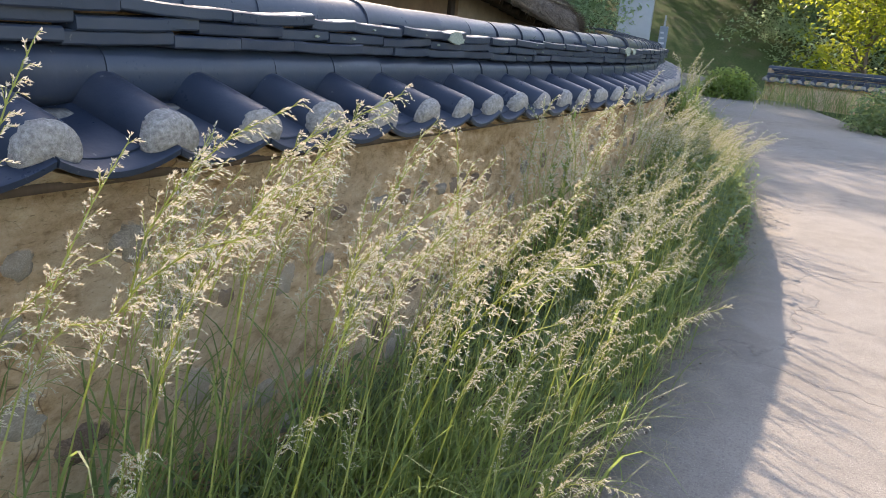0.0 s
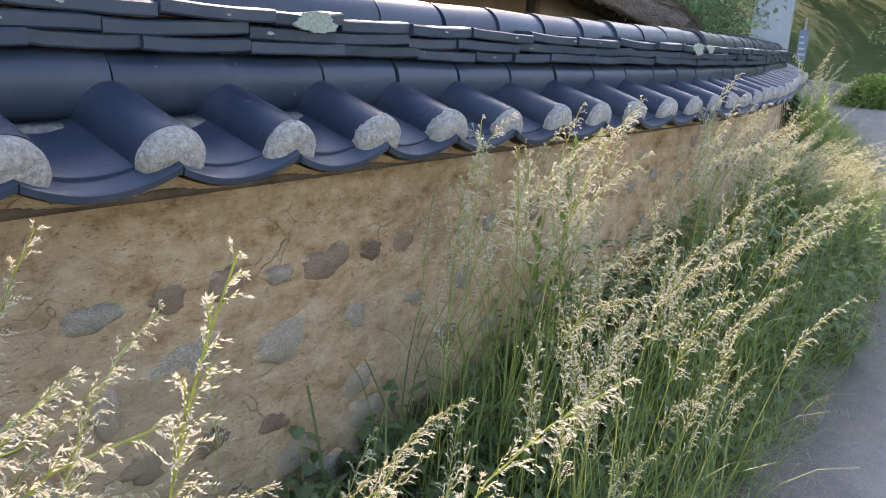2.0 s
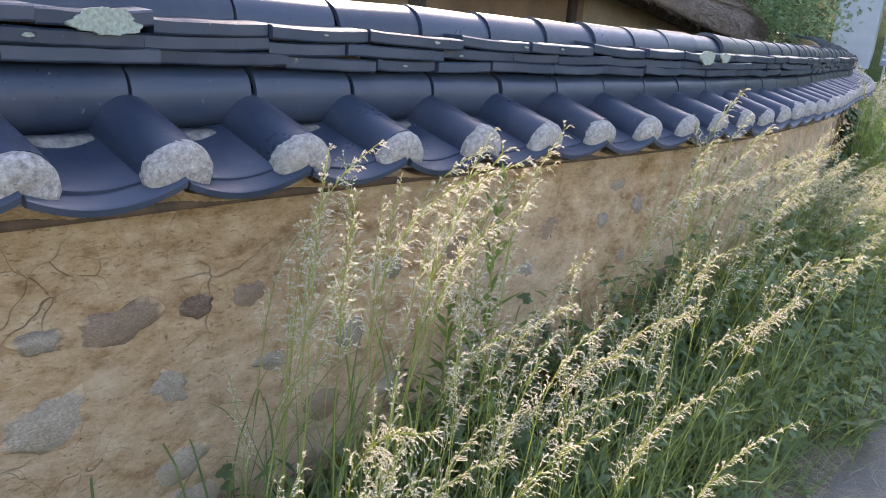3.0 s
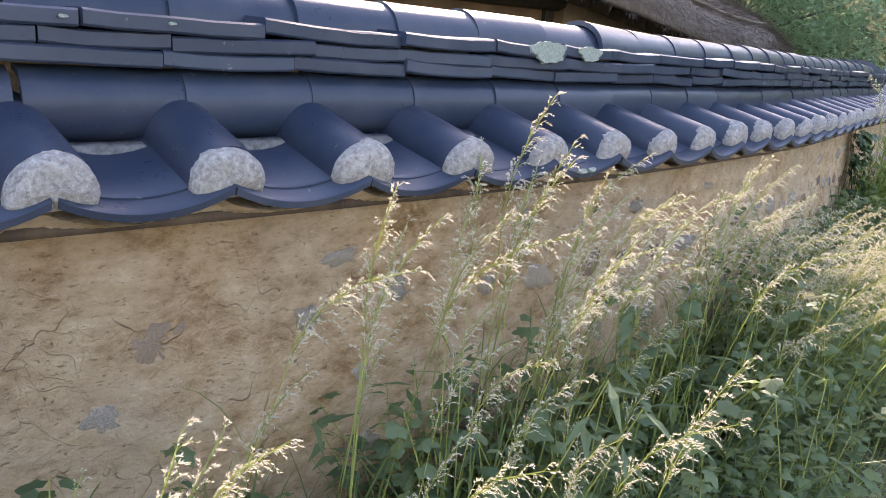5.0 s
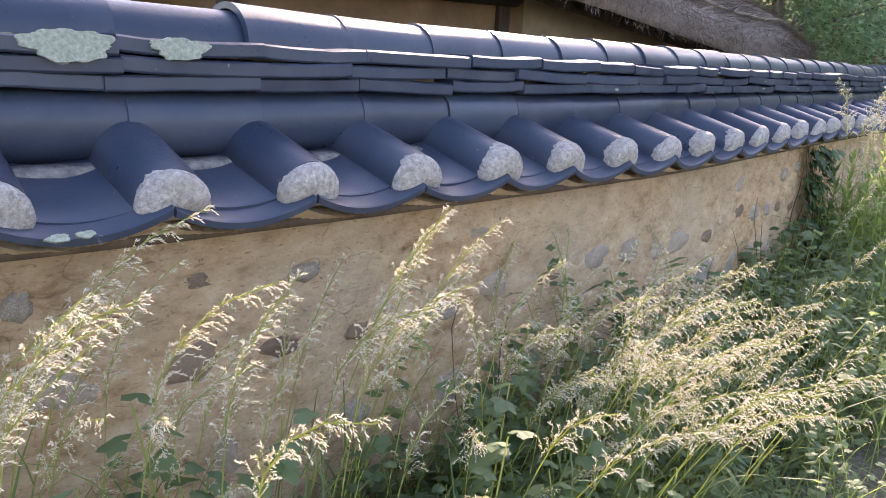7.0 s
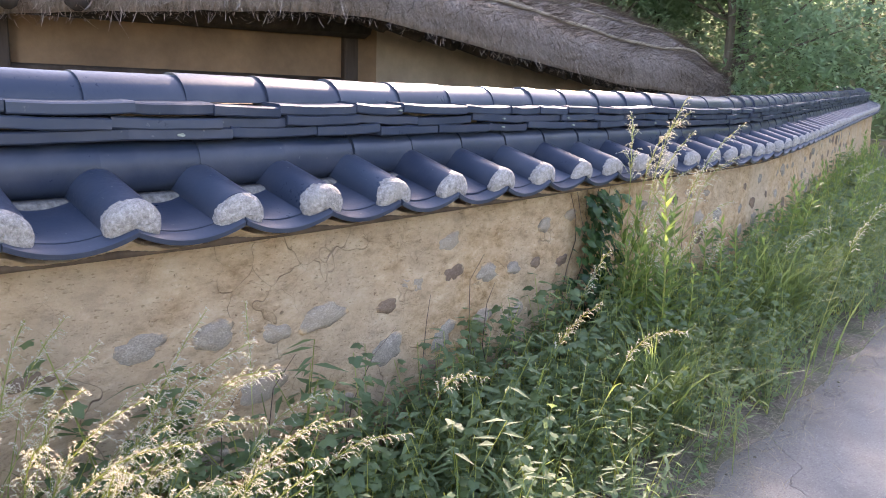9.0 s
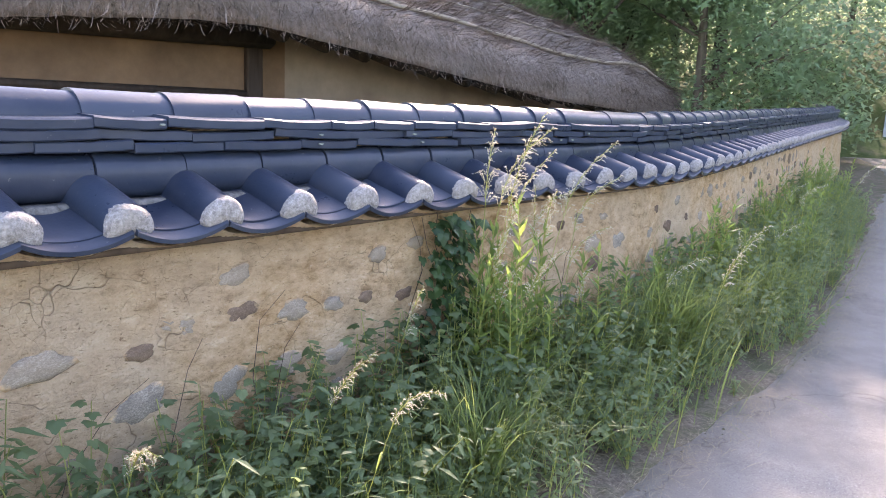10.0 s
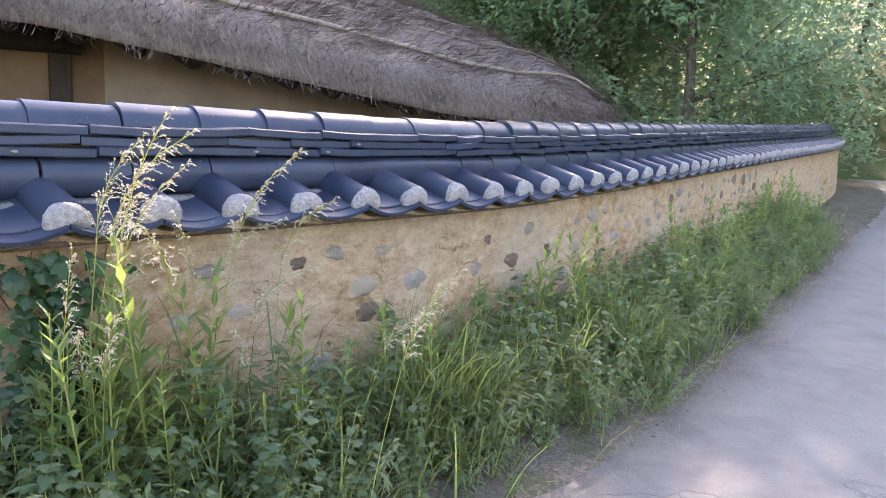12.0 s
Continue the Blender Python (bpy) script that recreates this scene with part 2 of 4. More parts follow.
LANCE = leaf_material("lance_leaf", (0.085, 0.15, 0.05), (0.20, 0.28, 0.09), (0.45, 0.58, 0.13), 0.5)
IVY = leaf_material("ivy_leaf", (0.018, 0.05, 0.022), (0.05, 0.10, 0.035), (0.12, 0.26, 0.05), 0.25, 0.35)
# slope tree leaves: paler and greyer than real foliage, distance haze put into the colour
HAZY_TREE_LEAF = leaf_material("hazy_tree_leaf", (0.12, 0.19, 0.12), (0.24, 0.32, 0.20), (0.54, 0.68, 0.42), 0.74)
YOUNG_LEAF = leaf_material("yellow_green_leaf", (0.10, 0.15, 0.02), (0.24, 0.28, 0.04), (0.55, 0.60, 0.06), 0.5)


# ---- mesh helpers ----
def mesh_from(name, verts, faces, mats, idx=None, smooth=False):
    me = bpy.data.meshes.new(name)
    me.from_pydata([tuple(v) for v in verts], [], [tuple(f) for f in faces])
    for m in mats:
        me.materials.append(m)
    if idx is not None:
        me.polygons.foreach_set("material_index", np.asarray(idx, dtype=np.int32))
    if smooth:
        me.polygons.foreach_set("use_smooth", np.ones(len(me.polygons), dtype=bool))
    me.update()
    return me


def part_of(parent, name, me, m=None, label=""):
    ob = new(name, me)
    ob.parent = parent
    if m is not None:
        ob.matrix_basis = m
    return tagged(ob, label)


def box_mesh(name, lo, hi, mat, bevel=0.006):
    bm = bmesh.new()
    bmesh.ops.create_cube(bm, size=1)
    for v in bm.verts:
        v.co = Vector([lo[i] + (v.co[i] + 0.5) * (hi[i] - lo[i]) for i in range(3)])
    if bevel:
        bmesh.ops.bevel(bm, geom=bm.edges[:], offset=bevel, segments=1, affect='EDGES')
    me = bpy.data.meshes.new(name)
    bm.to_mesh(me)
    bm.free()
    me.materials.append(mat)
    return me


def loft(rings, closed_ring=True, caps=True):
    """Faces over equal rings of points."""
    n = len(rings[0])
    verts = [p for r in rings for p in r]
    faces = []
    for i in range(len(rings) - 1):
        for j in range(n if closed_ring else n - 1):
            k = (j + 1) % n
            faces.append((i * n + j, i * n + k, (i + 1) * n + k, (i + 1) * n + j))
    if caps and closed_ring:
        faces.append(tuple(range(n))[::-1])
        faces.append(tuple((len(rings) - 1) * n + j for j in range(n)))
    return verts, faces


def tube(points, radii, sides=6):
    """A tapered tube along points."""
    rings = []
    pts = [Vector(p) for p in points]
    for i, p in enumerate(pts):
        d = (pts[min(i + 1, len(pts) - 1)] - pts[max(i - 1, 0)]).normalized()
        a = d.orthogonal().normalized() if abs(d.z) > 0.99 else d.cross(Vector((0, 0, 1))).normalized()
        b = d.cross(a)
        rings.append([p + (a * math.cos(2 * math.pi * j / sides) + b * math.sin(2 * math.pi * j / sides)) * radii[i] for j in range(sides)])
    return loft(rings)


class Soup:
    """Many small copies of templates gathered into one mesh."""

    def __init__(self):
        self.v, self.f, self.m, self.count = [], [], [], 0

    def add(self, template, place=None, turn=None, scale=1.0):
        v, f, m = template
        v = np.asarray(v, dtype=float) * scale
        if turn is not None:
            v = v @ np.asarray(turn).T
        if place is not None:
            v = v + np.asarray(place)
        self.v.append(v)
        self.f += [tuple(i + self.count for i in q) for q in f]
        self.m += list(m)
        self.count += len(v)

    def mesh(self, name, mats, smooth=False):
        return mesh_from(name, np.concatenate(self.v).tolist(), self.f, mats, self.m, smooth)


def rot(az=0.0, tilt=0.0, roll=0.0):
    return np.array(Euler((tilt, roll, az), 'XYZ').to_matrix())


# ---- the lane's line: along the eave of the wall ----
KNOT_S = (-16.0, -1.0, 1.5, 2.8, 3.6, 4.4, 5.2, 6.2, 7.3, 8.4, 9.5, 11.0, 12.6, 14.6, 17.0, 20.0, 24.0, 28.0)
KNOT_A = (9.0, 9.9, 11.4, 7.1, 9.8, 15.4, 16.1, 21.4, 21.4, 18.9, 24.8, 28.0, 29.2, 29.2, 28.8, 29.0, 36.0, 50.0)
STEP = 0.02
LINE_S = np.arange(-16.0, 28.0 + STEP, STEP)
_a = np.radians(np.interp(LINE_S, KNOT_S, KNOT_A))
LINE_X, LINE_Y = -np.cumsum(np.sin(_a)) * STEP, np.cumsum(np.cos(_a)) * STEP
_i0 = int(round(16.0 / STEP))
LINE_X += -0.838 - LINE_X[_i0]
LINE_Y += 0.892 - LINE_Y[_i0]
PITCH = 0.28          # one roof tile to the next


def rise(s):
    """How far wall and ground have climbed at s."""
    lift = float(np.interp(s, (-16.0, -0.6, 1.0, 2.2, 5.5, 8.5, 28.0), (0.03, 0.03, 0.012, 0.0, 0.0, 0.015, 0.02)))
    return lift + (0.026 * max(0.0, s - 9.8) if s < 20 else 0.265 + 0.03 * (s - 20))


def heading(s):
    return radians(float(np.interp(s, KNOT_S, KNOT_A)))


def lane(s, u, z):
    """World place: s along the eave line, u from it towards the lane, z above the datum of the near wall."""
    a = heading(s)
    return Vector((float(np.interp(s, LINE_S, LINE_X)) + u * math.cos(a), float(np.interp(s, LINE_S, LINE_Y)) + u * math.sin(a), z + rise(s)))


def lane_frame(s, u, z):
    """Matrix with x along the wall, y into the wall, z up."""
    p, a = lane(s, u, z), heading(s)
    return Matrix.Translation(p) @ Matrix.Rotation(a + math.pi / 2, 4, 'Z')


GROUND = 0.2
WALL_S0, WALL_S1 = -8.4, 27.5


def hill(x, y):
    """Height of the open land: level round the lane, a wooded slope behind."""
    d = math.hypot(x + 2, y - 6)
    h = GROUND - 0.05
    along = max(0.0, y * 0.92 - x * 0.35 - 11.0)
    h += 0.024 * min(along, 12)
    far = max(0.0, -x * 0.62 + y * 0.78 - 27)
    h += 0.30 * min(far, 60) ** 1.05
    return h + 0.03 * noise.noise(Vector((x * 0.4, y * 0.4, 0)))


# ---- ground and lane ----
def build_ground():
    axis = [-2000, -800, -300, -150] + list(range(-90, -30, 6)) + [q * 1.0 for q in range(-30, 46, 1)] + list(range(46, 100, 6)) + [150, 300, 800, 2000]
    n = len(axis)
    verts = []
    for x in axis:
        for y in axis:
            verts.append((x, y, hill(x, y)))
    faces = [(i * n + j, (i + 1) * n + j, (i + 1) * n + j + 1, i * n + j + 1) for i in range(n - 1) for j in range(n - 1)]
    ob = new("ground", mesh_from("ground", verts, faces, [MEADOW], smooth=True))
    tagged(ob, "earthy ground with sparse green growth round the lane", "ground", kind="structure")


def build_verge():
    """The strip of soil between wall and lane."""
    ss = np.arange(-15.5, 27.0, 0.06)
    us = [-0.2, 0.0, 0.2, 0.4, 0.55, 0.66, 0.74, 0.80, 0.84]
    hs = [0.05, 0.05, 0.04, 0.03, 0.025, 0.016, 0.014, 0.008, -0.04]
    verts = []
    for s in ss:
        for u, h in zip(us, hs):
            j = 0.02 * noise.noise(Vector((s * 3, u * 5, 0))) if -0.1 < u < 0.75 else 0
            verts.append(lane(s, u + 0.06 * noise.fractal(Vector((s * 1.6, u, 4)), 0.7, 2.0, 5), GROUND + h + j))
    n = len(us)
    faces = [(i * n + j, i * n + j + 1, (i + 1) * n + j + 1, (i + 1) * n + j) for i in range(len(ss) - 1) for j in range(n - 1)]
    ob = new("verge", mesh_from("verge", verts, faces, [SOIL], smooth=True))
    tagged(ob, "bare brown soil verge at the foot of the wall", "verge", kind="structure")


def build_road():
    ss = np.arange(-15.6, 27.8, 0.25)
    us = [0.62, 0.64, 1.2, 2.0, 3.0, 4.15, 4.18]
    verts = []
    for s in ss:
        for i, u in enumerate(us):
            edge = 0.05 * noise.noise(Vector((s * 0.9, 0, 7))) if i < 2 else 0
            z = GROUND + (-0.06 if i in (0, len(us) - 1) else 0.0) + (0.012 * noise.noise(Vector((s * 0.5, u * 0.5, 2))))
            verts.append(lane(s, u + edge, z))
    n = len(us)
    faces = [(i * n + j, i * n + j + 1, (i + 1) * n + j + 1, (i + 1) * n + j) for i in range(len(ss) - 1) for j in range(n - 1)]
    ob = new("road", mesh_from("road", verts, faces, [CONCRETE], smooth=True))
    tagged(ob, "pale pinkish concrete village lane with fine cracks", "road", kind="structure")


# ---- tiled earthen wall ----
SLOPE = 0.29


def arc_shell(r0, r1, t, length, a0, a1, n=9, x0=0.0):
    """A curved tile: part of a pipe along y, from radius r0 at y=0 to r1 at y=length."""
    rings = []
    for y, r in ((0.0, r0), (length, r1)):
        outer = [Vector((x0 + r * math.cos(a0 + (a1 - a0) * i / n), y, r * math.sin(a0 + (a1 - a0) * i / n))) for i in range(n + 1)]
        inner = [Vector((x0 + (r - t) * math.cos(a0 + (a1 - a0) * i / n), y, (r - t) * math.sin(a0 + (a1 - a0) * i / n))) for i in range(n, -1, -1)]
        rings.append(outer + inner)
    return loft(rings)


def cover_tile_mesh():
    v, f = arc_shell(0.0665, 0.0685, 0.012, 0.27, radians(-8), radians(188), 12)
    me = mesh_from("cover_tile", v, f, [TILE], smooth=True)
    return me


def plug_mesh(seed):
    """The rough plaster that closes the end of a cover tile."""
    rnd = random.Random(seed)
    n = 20
    rings = []
    ph = [rnd.uniform(0, 6.3) for _ in range(3)]
    for y, k in ((0.03, 0.9), (-0.002, 1.0), (-0.013, 0.985), (-0.024, 0.90), (-0.031, 0.68), (-0.035, 0.36), (-0.036, 0.08)):
        ring = []
        for i in range(n):
            a = radians(-26) + radians(232) * i / (n - 1)
            r = 0.0675 * k * (1 + 0.02 * math.sin(3 * a + ph[0]) + 0.010 * rnd.uniform(-1, 1))
            x, z = r * math.cos(a), r * math.sin(a) * (1.0 if math.sin(a) > 0 else 0.75)
            ring.append(Vector((x, y + 0.0018 * rnd.uniform(-1, 1) + 0.003 * math.sin(2 * a + ph[1]), z + 0.022 * (1 - k))))
        rings.append(ring)
    v, f = loft(rings)
    return mesh_from("plaster_end", v, f, [PLASTER], smooth=True)


def valley_tile_mesh(length):
    """A trough tile, its lip to the front."""
    n, half, sag, t = 12, PITCH / 2 - 0.002, 0.036, 0.0185
    rings = []
    for y in (0.0, 0.006, length):
        k = 1.0 if y else 0.86
        top, low = [], []
        for i in range(n + 1):
            x = -half + 2 * half * i / n
            z = -sag * (1 - (x / half) ** 2)
            top.append(Vector((x, y, z - (0.003 if y == 0 else 0))))
            low.append(Vector((x, y, z - t * k)))
        rings.append(top + low[::-1])
    v, f = loft(rings)
    return mesh_from("valley_tile", v, f, [TILE], smooth=False)


def flat_tile_mesh(seed, depth, length=0.30):
    rnd = random.Random(seed)
    n, t = 6, 0.0300
    sag = rnd.uniform(0.0, 0.005)
    rings = []
    for i in range(n + 1):
        x = (-0.5 + i / n) * length
        z = sag * (2 * x / length) ** 2 + rnd.uniform(-0.001, 0.001)
        e = rnd.uniform(-0.003, 0.003)
        rings.append([Vector((x, e + 0.004, z)), Vector((x, e, z + 0.004)), Vector((x, e, z + t - 0.004)), Vector((x, e + 0.005, z + t)),
                      Vector((x, depth, z + t + depth * 0.03)), Vector((x, depth, z))])
    v, f = loft(rings)
    return mesh_from("flat_tile", v, f, [TILE], smooth=False)


def round_tile_mesh():
    """A half-round tile that lies along the wall above the roof tiles; its axis is x."""
    n, r, t = 12, 0.068, 0.012

    def bow(x, r, j):
        a = radians(-78) + radians(168) * j / n
        c, d = math.cos(a), math.sin(a)
        return Vector((x, -r * max(0.0, c) ** 0.75, r * math.copysign(abs(d) ** 0.9, d)))

    rings = []
    for x, k in ((-PITCH / 2 + 0.0015, 1.015), (-PITCH / 2 + 0.02, 1.0), (PITCH / 2 - 0.0015, 0.99)):
        rings.append([bow(x, r * k, j) for j in range(n + 1)] + [bow(x, r * k - t, j) for j in range(n, -1, -1)])
    v, f = loft(rings)
    return mesh_from("round_tile", v, f, [TILE], smooth=True)


def cap_tile_mesh():
    """A ridge cap: half a pipe along x with a slightly wider mouth."""
    n, t = 14, 0.014
    rings = []
    for x, r in ((-PITCH / 2 - 0.004, 0.086), (-PITCH / 2 + 0.03, 0.0845), (PITCH / 2, 0.081)):
        o = [Vector((x, -r * math.cos(math.pi * j / n), r * 0.93 * math.sin(math.pi * j / n))) for j in range(n + 1)]
        q = [Vector((x, -(r - t) * math.cos(math.pi * j / n), (r - t) * 0.93 * math.sin(math.pi * j / n))) for j in range(n, -1, -1)]
        rings.append(o + q)
    v, f = loft(rings)
    return mesh_from("ridge_cap_tile", v, f, [TILE], smooth=True)


def flag_sharp(me, angle=40):
    """Smooth faces, sharp where they meet at more than the angle."""
    bm = bmesh.new()
    bm.from_mesh(me)
    for e in bm.edges:
        if len(e.link_faces) == 2 and e.calc_face_angle(0) > radians(angle):
            e.smooth = False
    for f in bm.faces:
        f.smooth = True
    bm.to_mesh(me)
    bm.free()
    return me


COVER, VALLEY_LOW, VALLEY_TOP = flag_sharp(cover_tile_mesh()), flag_sharp(valley_tile_mesh(0.14)), flag_sharp(valley_tile_mesh(0.28))
PLUGS = [flag_sharp(plug_mesh(i), 60) for i in range(9)]
ROUND, CAP = flag_sharp(round_tile_mesh()), flag_sharp(cap_tile_mesh())
FLATS = [[flag_sharp(flat_tile_mesh(10 * c + i, d, 0.30), 30) for i in range(6)] for c, d in enumerate((0.10, 0.10, 0.13))]


def wall_top(frame_at, k0, k1, wall, seed, base=1.2):
    """Lays the roof of a wall, tile by tile. frame_at(s, u, z) gives the place."""
    rnd = random.Random(seed)
    tip = Matrix.Rotation(math.atan(SLOPE), 4, 'X')

    def jig(a=0.6, d=0.002):
        return Matrix.Translation((rnd.uniform(-d, d), rnd.uniform(-d, d), rnd.uniform(-d, d))) @ Euler([radians(rnd.uniform(-a, a)) for _ in range(3)]).to_matrix().to_4x4()

    for k in range(k0, k1):
        off = float(np.interp(k, (0, 5, 9, 12, 15, 18, 21, 24, 28), (0.0, 0.004, 0.034, 0.030, 0.034, 0.026, 0.012, 0.026, 0.048)))
        s = k * PITCH + off + rnd.gauss(0, 0.003)
        c = part_of(wall, "cover_tile", COVER, frame_at(s, -0.004, base - 0.031) @ tip @ jig(1.3))
        part_of(c, "plaster_end", PLUGS[rnd.randrange(9)], Matrix.Translation((0, 0, 0)) @ jig(3.5, 0.003), "rough pale plaster plug")
        sv = k * PITCH + PITCH / 2 + off * 0.8
        part_of(wall, "valley_tile", VALLEY_LOW, frame_at(sv, 0.046, base - 0.032) @ tip @ jig(0.9))
        part_of(wall, "valley_tile", VALLEY_TOP, frame_at(sv, 0.002, base - 0.012) @ tip @ jig(0.9))
        part_of(wall, "round_tile", ROUND, frame_at(sv + 0.012, -0.250, base + 0.084) @ jig(0.7))
        big = 1.13 if k == 15 else rnd.uniform(0.985, 1.025)
        part_of(wall, "ridge_cap_tile", CAP, frame_at(sv + 0.015, -0.33, base + 0.243) @ jig(1.3, 0.003) @ Matrix.Diagonal((1, big, big, 1)))
    for c, (u, z) in enumerate(((-0.172, 0.150), (-0.168, 0.182), (-0.160, 0.2135))):
        s = k0 * PITCH + rnd.uniform(0, 0.2)
        while s < k1 * PITCH:
            length = rnd.choice((0.22, 0.27, 0.29, 0.30, 0.31, 0.34))
            m = frame_at(s + length / 2, u + rnd.uniform(-0.006, 0.006), base + z + rnd.uniform(-0.003, 0.003)) @ jig(2.0, 0.001) @ Matrix.Diagonal((length / 0.303, 1, 1, 1))
            part_of(wall, "flat_tile", FLATS[c][rnd.randrange(6)], m)
            s += length


def curved_prism(profile, ss, place, name, mats, rough=0.0, cell=None):
    """A long body with the (u, z) profile, following place(s, u, z)."""
    verts, n = [], len(profile)
    for s in ss:
        for u, z in profile:
            j = rough * noise.fractal(Vector((s * 5, u * 5, z * 6)), 1.0, 2.0, 4) if rough else 0
            verts.append(place(s, u + j, z))
    faces = [(i * n + j, i * n + (j + 1) % n, (i + 1) * n + (j + 1) % n, (i + 1) * n + j) for i in range(len(ss) - 1) for j in range(n)]
    faces += [tuple(range(n))[::-1], tuple((len(ss) - 1) * n + j for j in range(n))]
    return mesh_from(name, verts, faces, mats, smooth=True)


def stone_mesh(seed):
    """A field stone that shows a flattened, uneven face towards -y."""
    rnd = random.Random(seed)
    n = 20
    ph = [rnd.uniform(0, 6.3) for _ in range(4)]
    rim = [1 + 0.13 * math.sin(2 * a + ph[0]) + 0.12 * math.sin(3 * a + ph[1]) + 0.09 * math.sin(5 * a + ph[2]) + 0.05 * math.sin(8 * a + ph[3]) + rnd.uniform(-0.09, 0.09) for a in (2 * math.pi * i / n for i in range(n))]
    rings = []
    for k, y in ((1.12, 0.03), (1.02, 0.009), (0.86, 0.001), (0.55, -0.004), (0.08, -0.005)):
        rings.append([Vector((0.5 * k * rim[i] * math.cos(2 * math.pi * i / n), y + rnd.uniform(-0.0015, 0.0015), 0.5 * k * rim[i] * math.sin(2 * math.pi * i / n))) for i in range(n)])
    v, f = loft(rings)
    return v, f


STONES = {m.name: [mesh_from("stone", *stone_mesh(i), [m], smooth=True) for i in range(7)] for m in (GRANITE, BROWN_STONE)}
FACE_U, BATTER = -0.085, 0.05


def face_u(z):
    return FACE_U + (1.1 - z) * BATTER


# stones that stand out: along, height, width, height of the stone, 1 for brown
STONES_A = (0.72, 0.88, 0.12, 0.06, 0, 0.88, 0.88, 0.10, 0.06, 1, 1.02, 0.88, 0.09, 0.08, 1, 1.17, 0.87, 0.08, 0.05, 0, 1.32, 0.87, 0.16, 0.09, 1,
            1.61, 0.87, 0.09, 0.08, 1, 1.49, 0.87, 0.08, 0.05, 1, 0.91, 0.74, 0.17, 0.11, 0, 1.18, 0.71, 0.18, 0.10, 0, 0.73, 0.69, 0.07, 0.10, 0,
            0.56, 0.71, 0.08, 0.08, 0, 1.41, 0.71, 0.11, 0.08, 0, 1.67, 0.70, 0.11, 0.05, 0, 0.21, 0.74, 0.13, 0.10, 0, -0.14, 0.88, 0.08, 0.06, 0)
STONES_B = (0.40, 0.74, 0.10, 0.07, 0, -0.03, 0.75, 0.06, 0.06, 1, 0.30, 0.92, 0.09, 0.07, 1, 0.47, 0.89, 0.08, 0.05, 1, -0.20, 0.76, 0.12, 0.08, 0,
            2.72, 0.87, 0.13, 0.11, 1, 2.62, 0.75, 0.09, 0.06, 0, 3.27, 0.89, 0.07, 0.07, 0, 3.04, 0.86, 0.06, 0.06, 0, 3.18, 0.72, 0.11, 0.07, 0,
            3.57, 0.85, 0.06, 0.06, 0, 3.12, 0.98, 0.10, 0.05, 0, 2.30, 0.87, 0.10, 0.08, 1, 2.05, 0.86, 0.09, 0.06, 0, 1.90, 0.71, 0.13, 0.08, 0)
STONES_C = (3.77, 0.84, 0.14, 0.10, 0, 4.02, 0.84, 0.14, 0.08, 1, 4.21, 0.83, 0.12, 0.045, 1, 4.42, 0.82, 0.07, 0.04, 1, 4.02, 1.00, 0.10, 0.04, 1,
            4.28, 0.98, 0.09, 0.04, 0, 4.66, 0.81, 0.20, 0.06, 0, 4.83, 1.00, 0.10, 0.04, 0, 5.38, 0.85, 0.14, 0.08, 0, 5.12, 0.83, 0.12, 0.05, 1,
            4.89, 0.85, 0.12, 0.08, 0, 4.08, 0.62, 0.06, 0.10, 0, 3.72, 1.00, 0.06, 0.05, 0, 4.39, 0.62, 0.12, 0.08, 0, 4.72, 0.60, 0.11, 0.11, 0)
STONES_D = (6.57, 0.85, 0.14, 0.08, 1, 6.79, 0.82, 0.14, 0.07, 0, 6.97, 0.81, 0.09, 0.06, 0, 7.13, 0.81, 0.08, 0.05, 1, 7.33, 0.79, 0.11, 0.06, 1,
            6.56, 0.97, 0.15, 0.06, 0, 6.36, 0.85, 0.16, 0.07, 0, 6.24, 0.80, 0.10, 0.05, 1, 5.96, 0.82, 0.17, 0.09, 0, 5.78, 0.81, 0.11, 0.07, 0,
            5.59, 0.84, 0.13, 0.08, 0, 6.23, 0.65, 0.16, 0.11, 0, 6.51, 0.64, 0.16, 0.12, 0, 6.97, 0.63, 0.13, 0.09, 0, 6.75, 0.64, 0.14, 0.09, 0)
STONES_E = (7.20, 0.96, 0.10, 0.06, 0, 5.73, 0.66, 0.17, 0.10, 0, 7.41, 0.98, 0.11, 0.05, 0, 8.09, 0.96, 0.12, 0.05, 0, 8.46, 0.95, 0.09, 0.06, 1,
            8.65, 0.97, 0.09, 0.06, 0, 8.21, 0.80, 0.15, 0.08, 0, 7.98, 0.80, 0.10, 0.08, 0, 9.55, 0.81, 0.12, 0.09, 0, 9.89, 0.81, 0.14, 0.08, 1,
            10.24, 0.83, 0.14, 0.06, 1, 10.59, 0.79, 0.16, 0.08, 0, 10.45, 0.66, 0.22, 0.09, 0, 11.19, 0.79, 0.16, 0.08, 0)


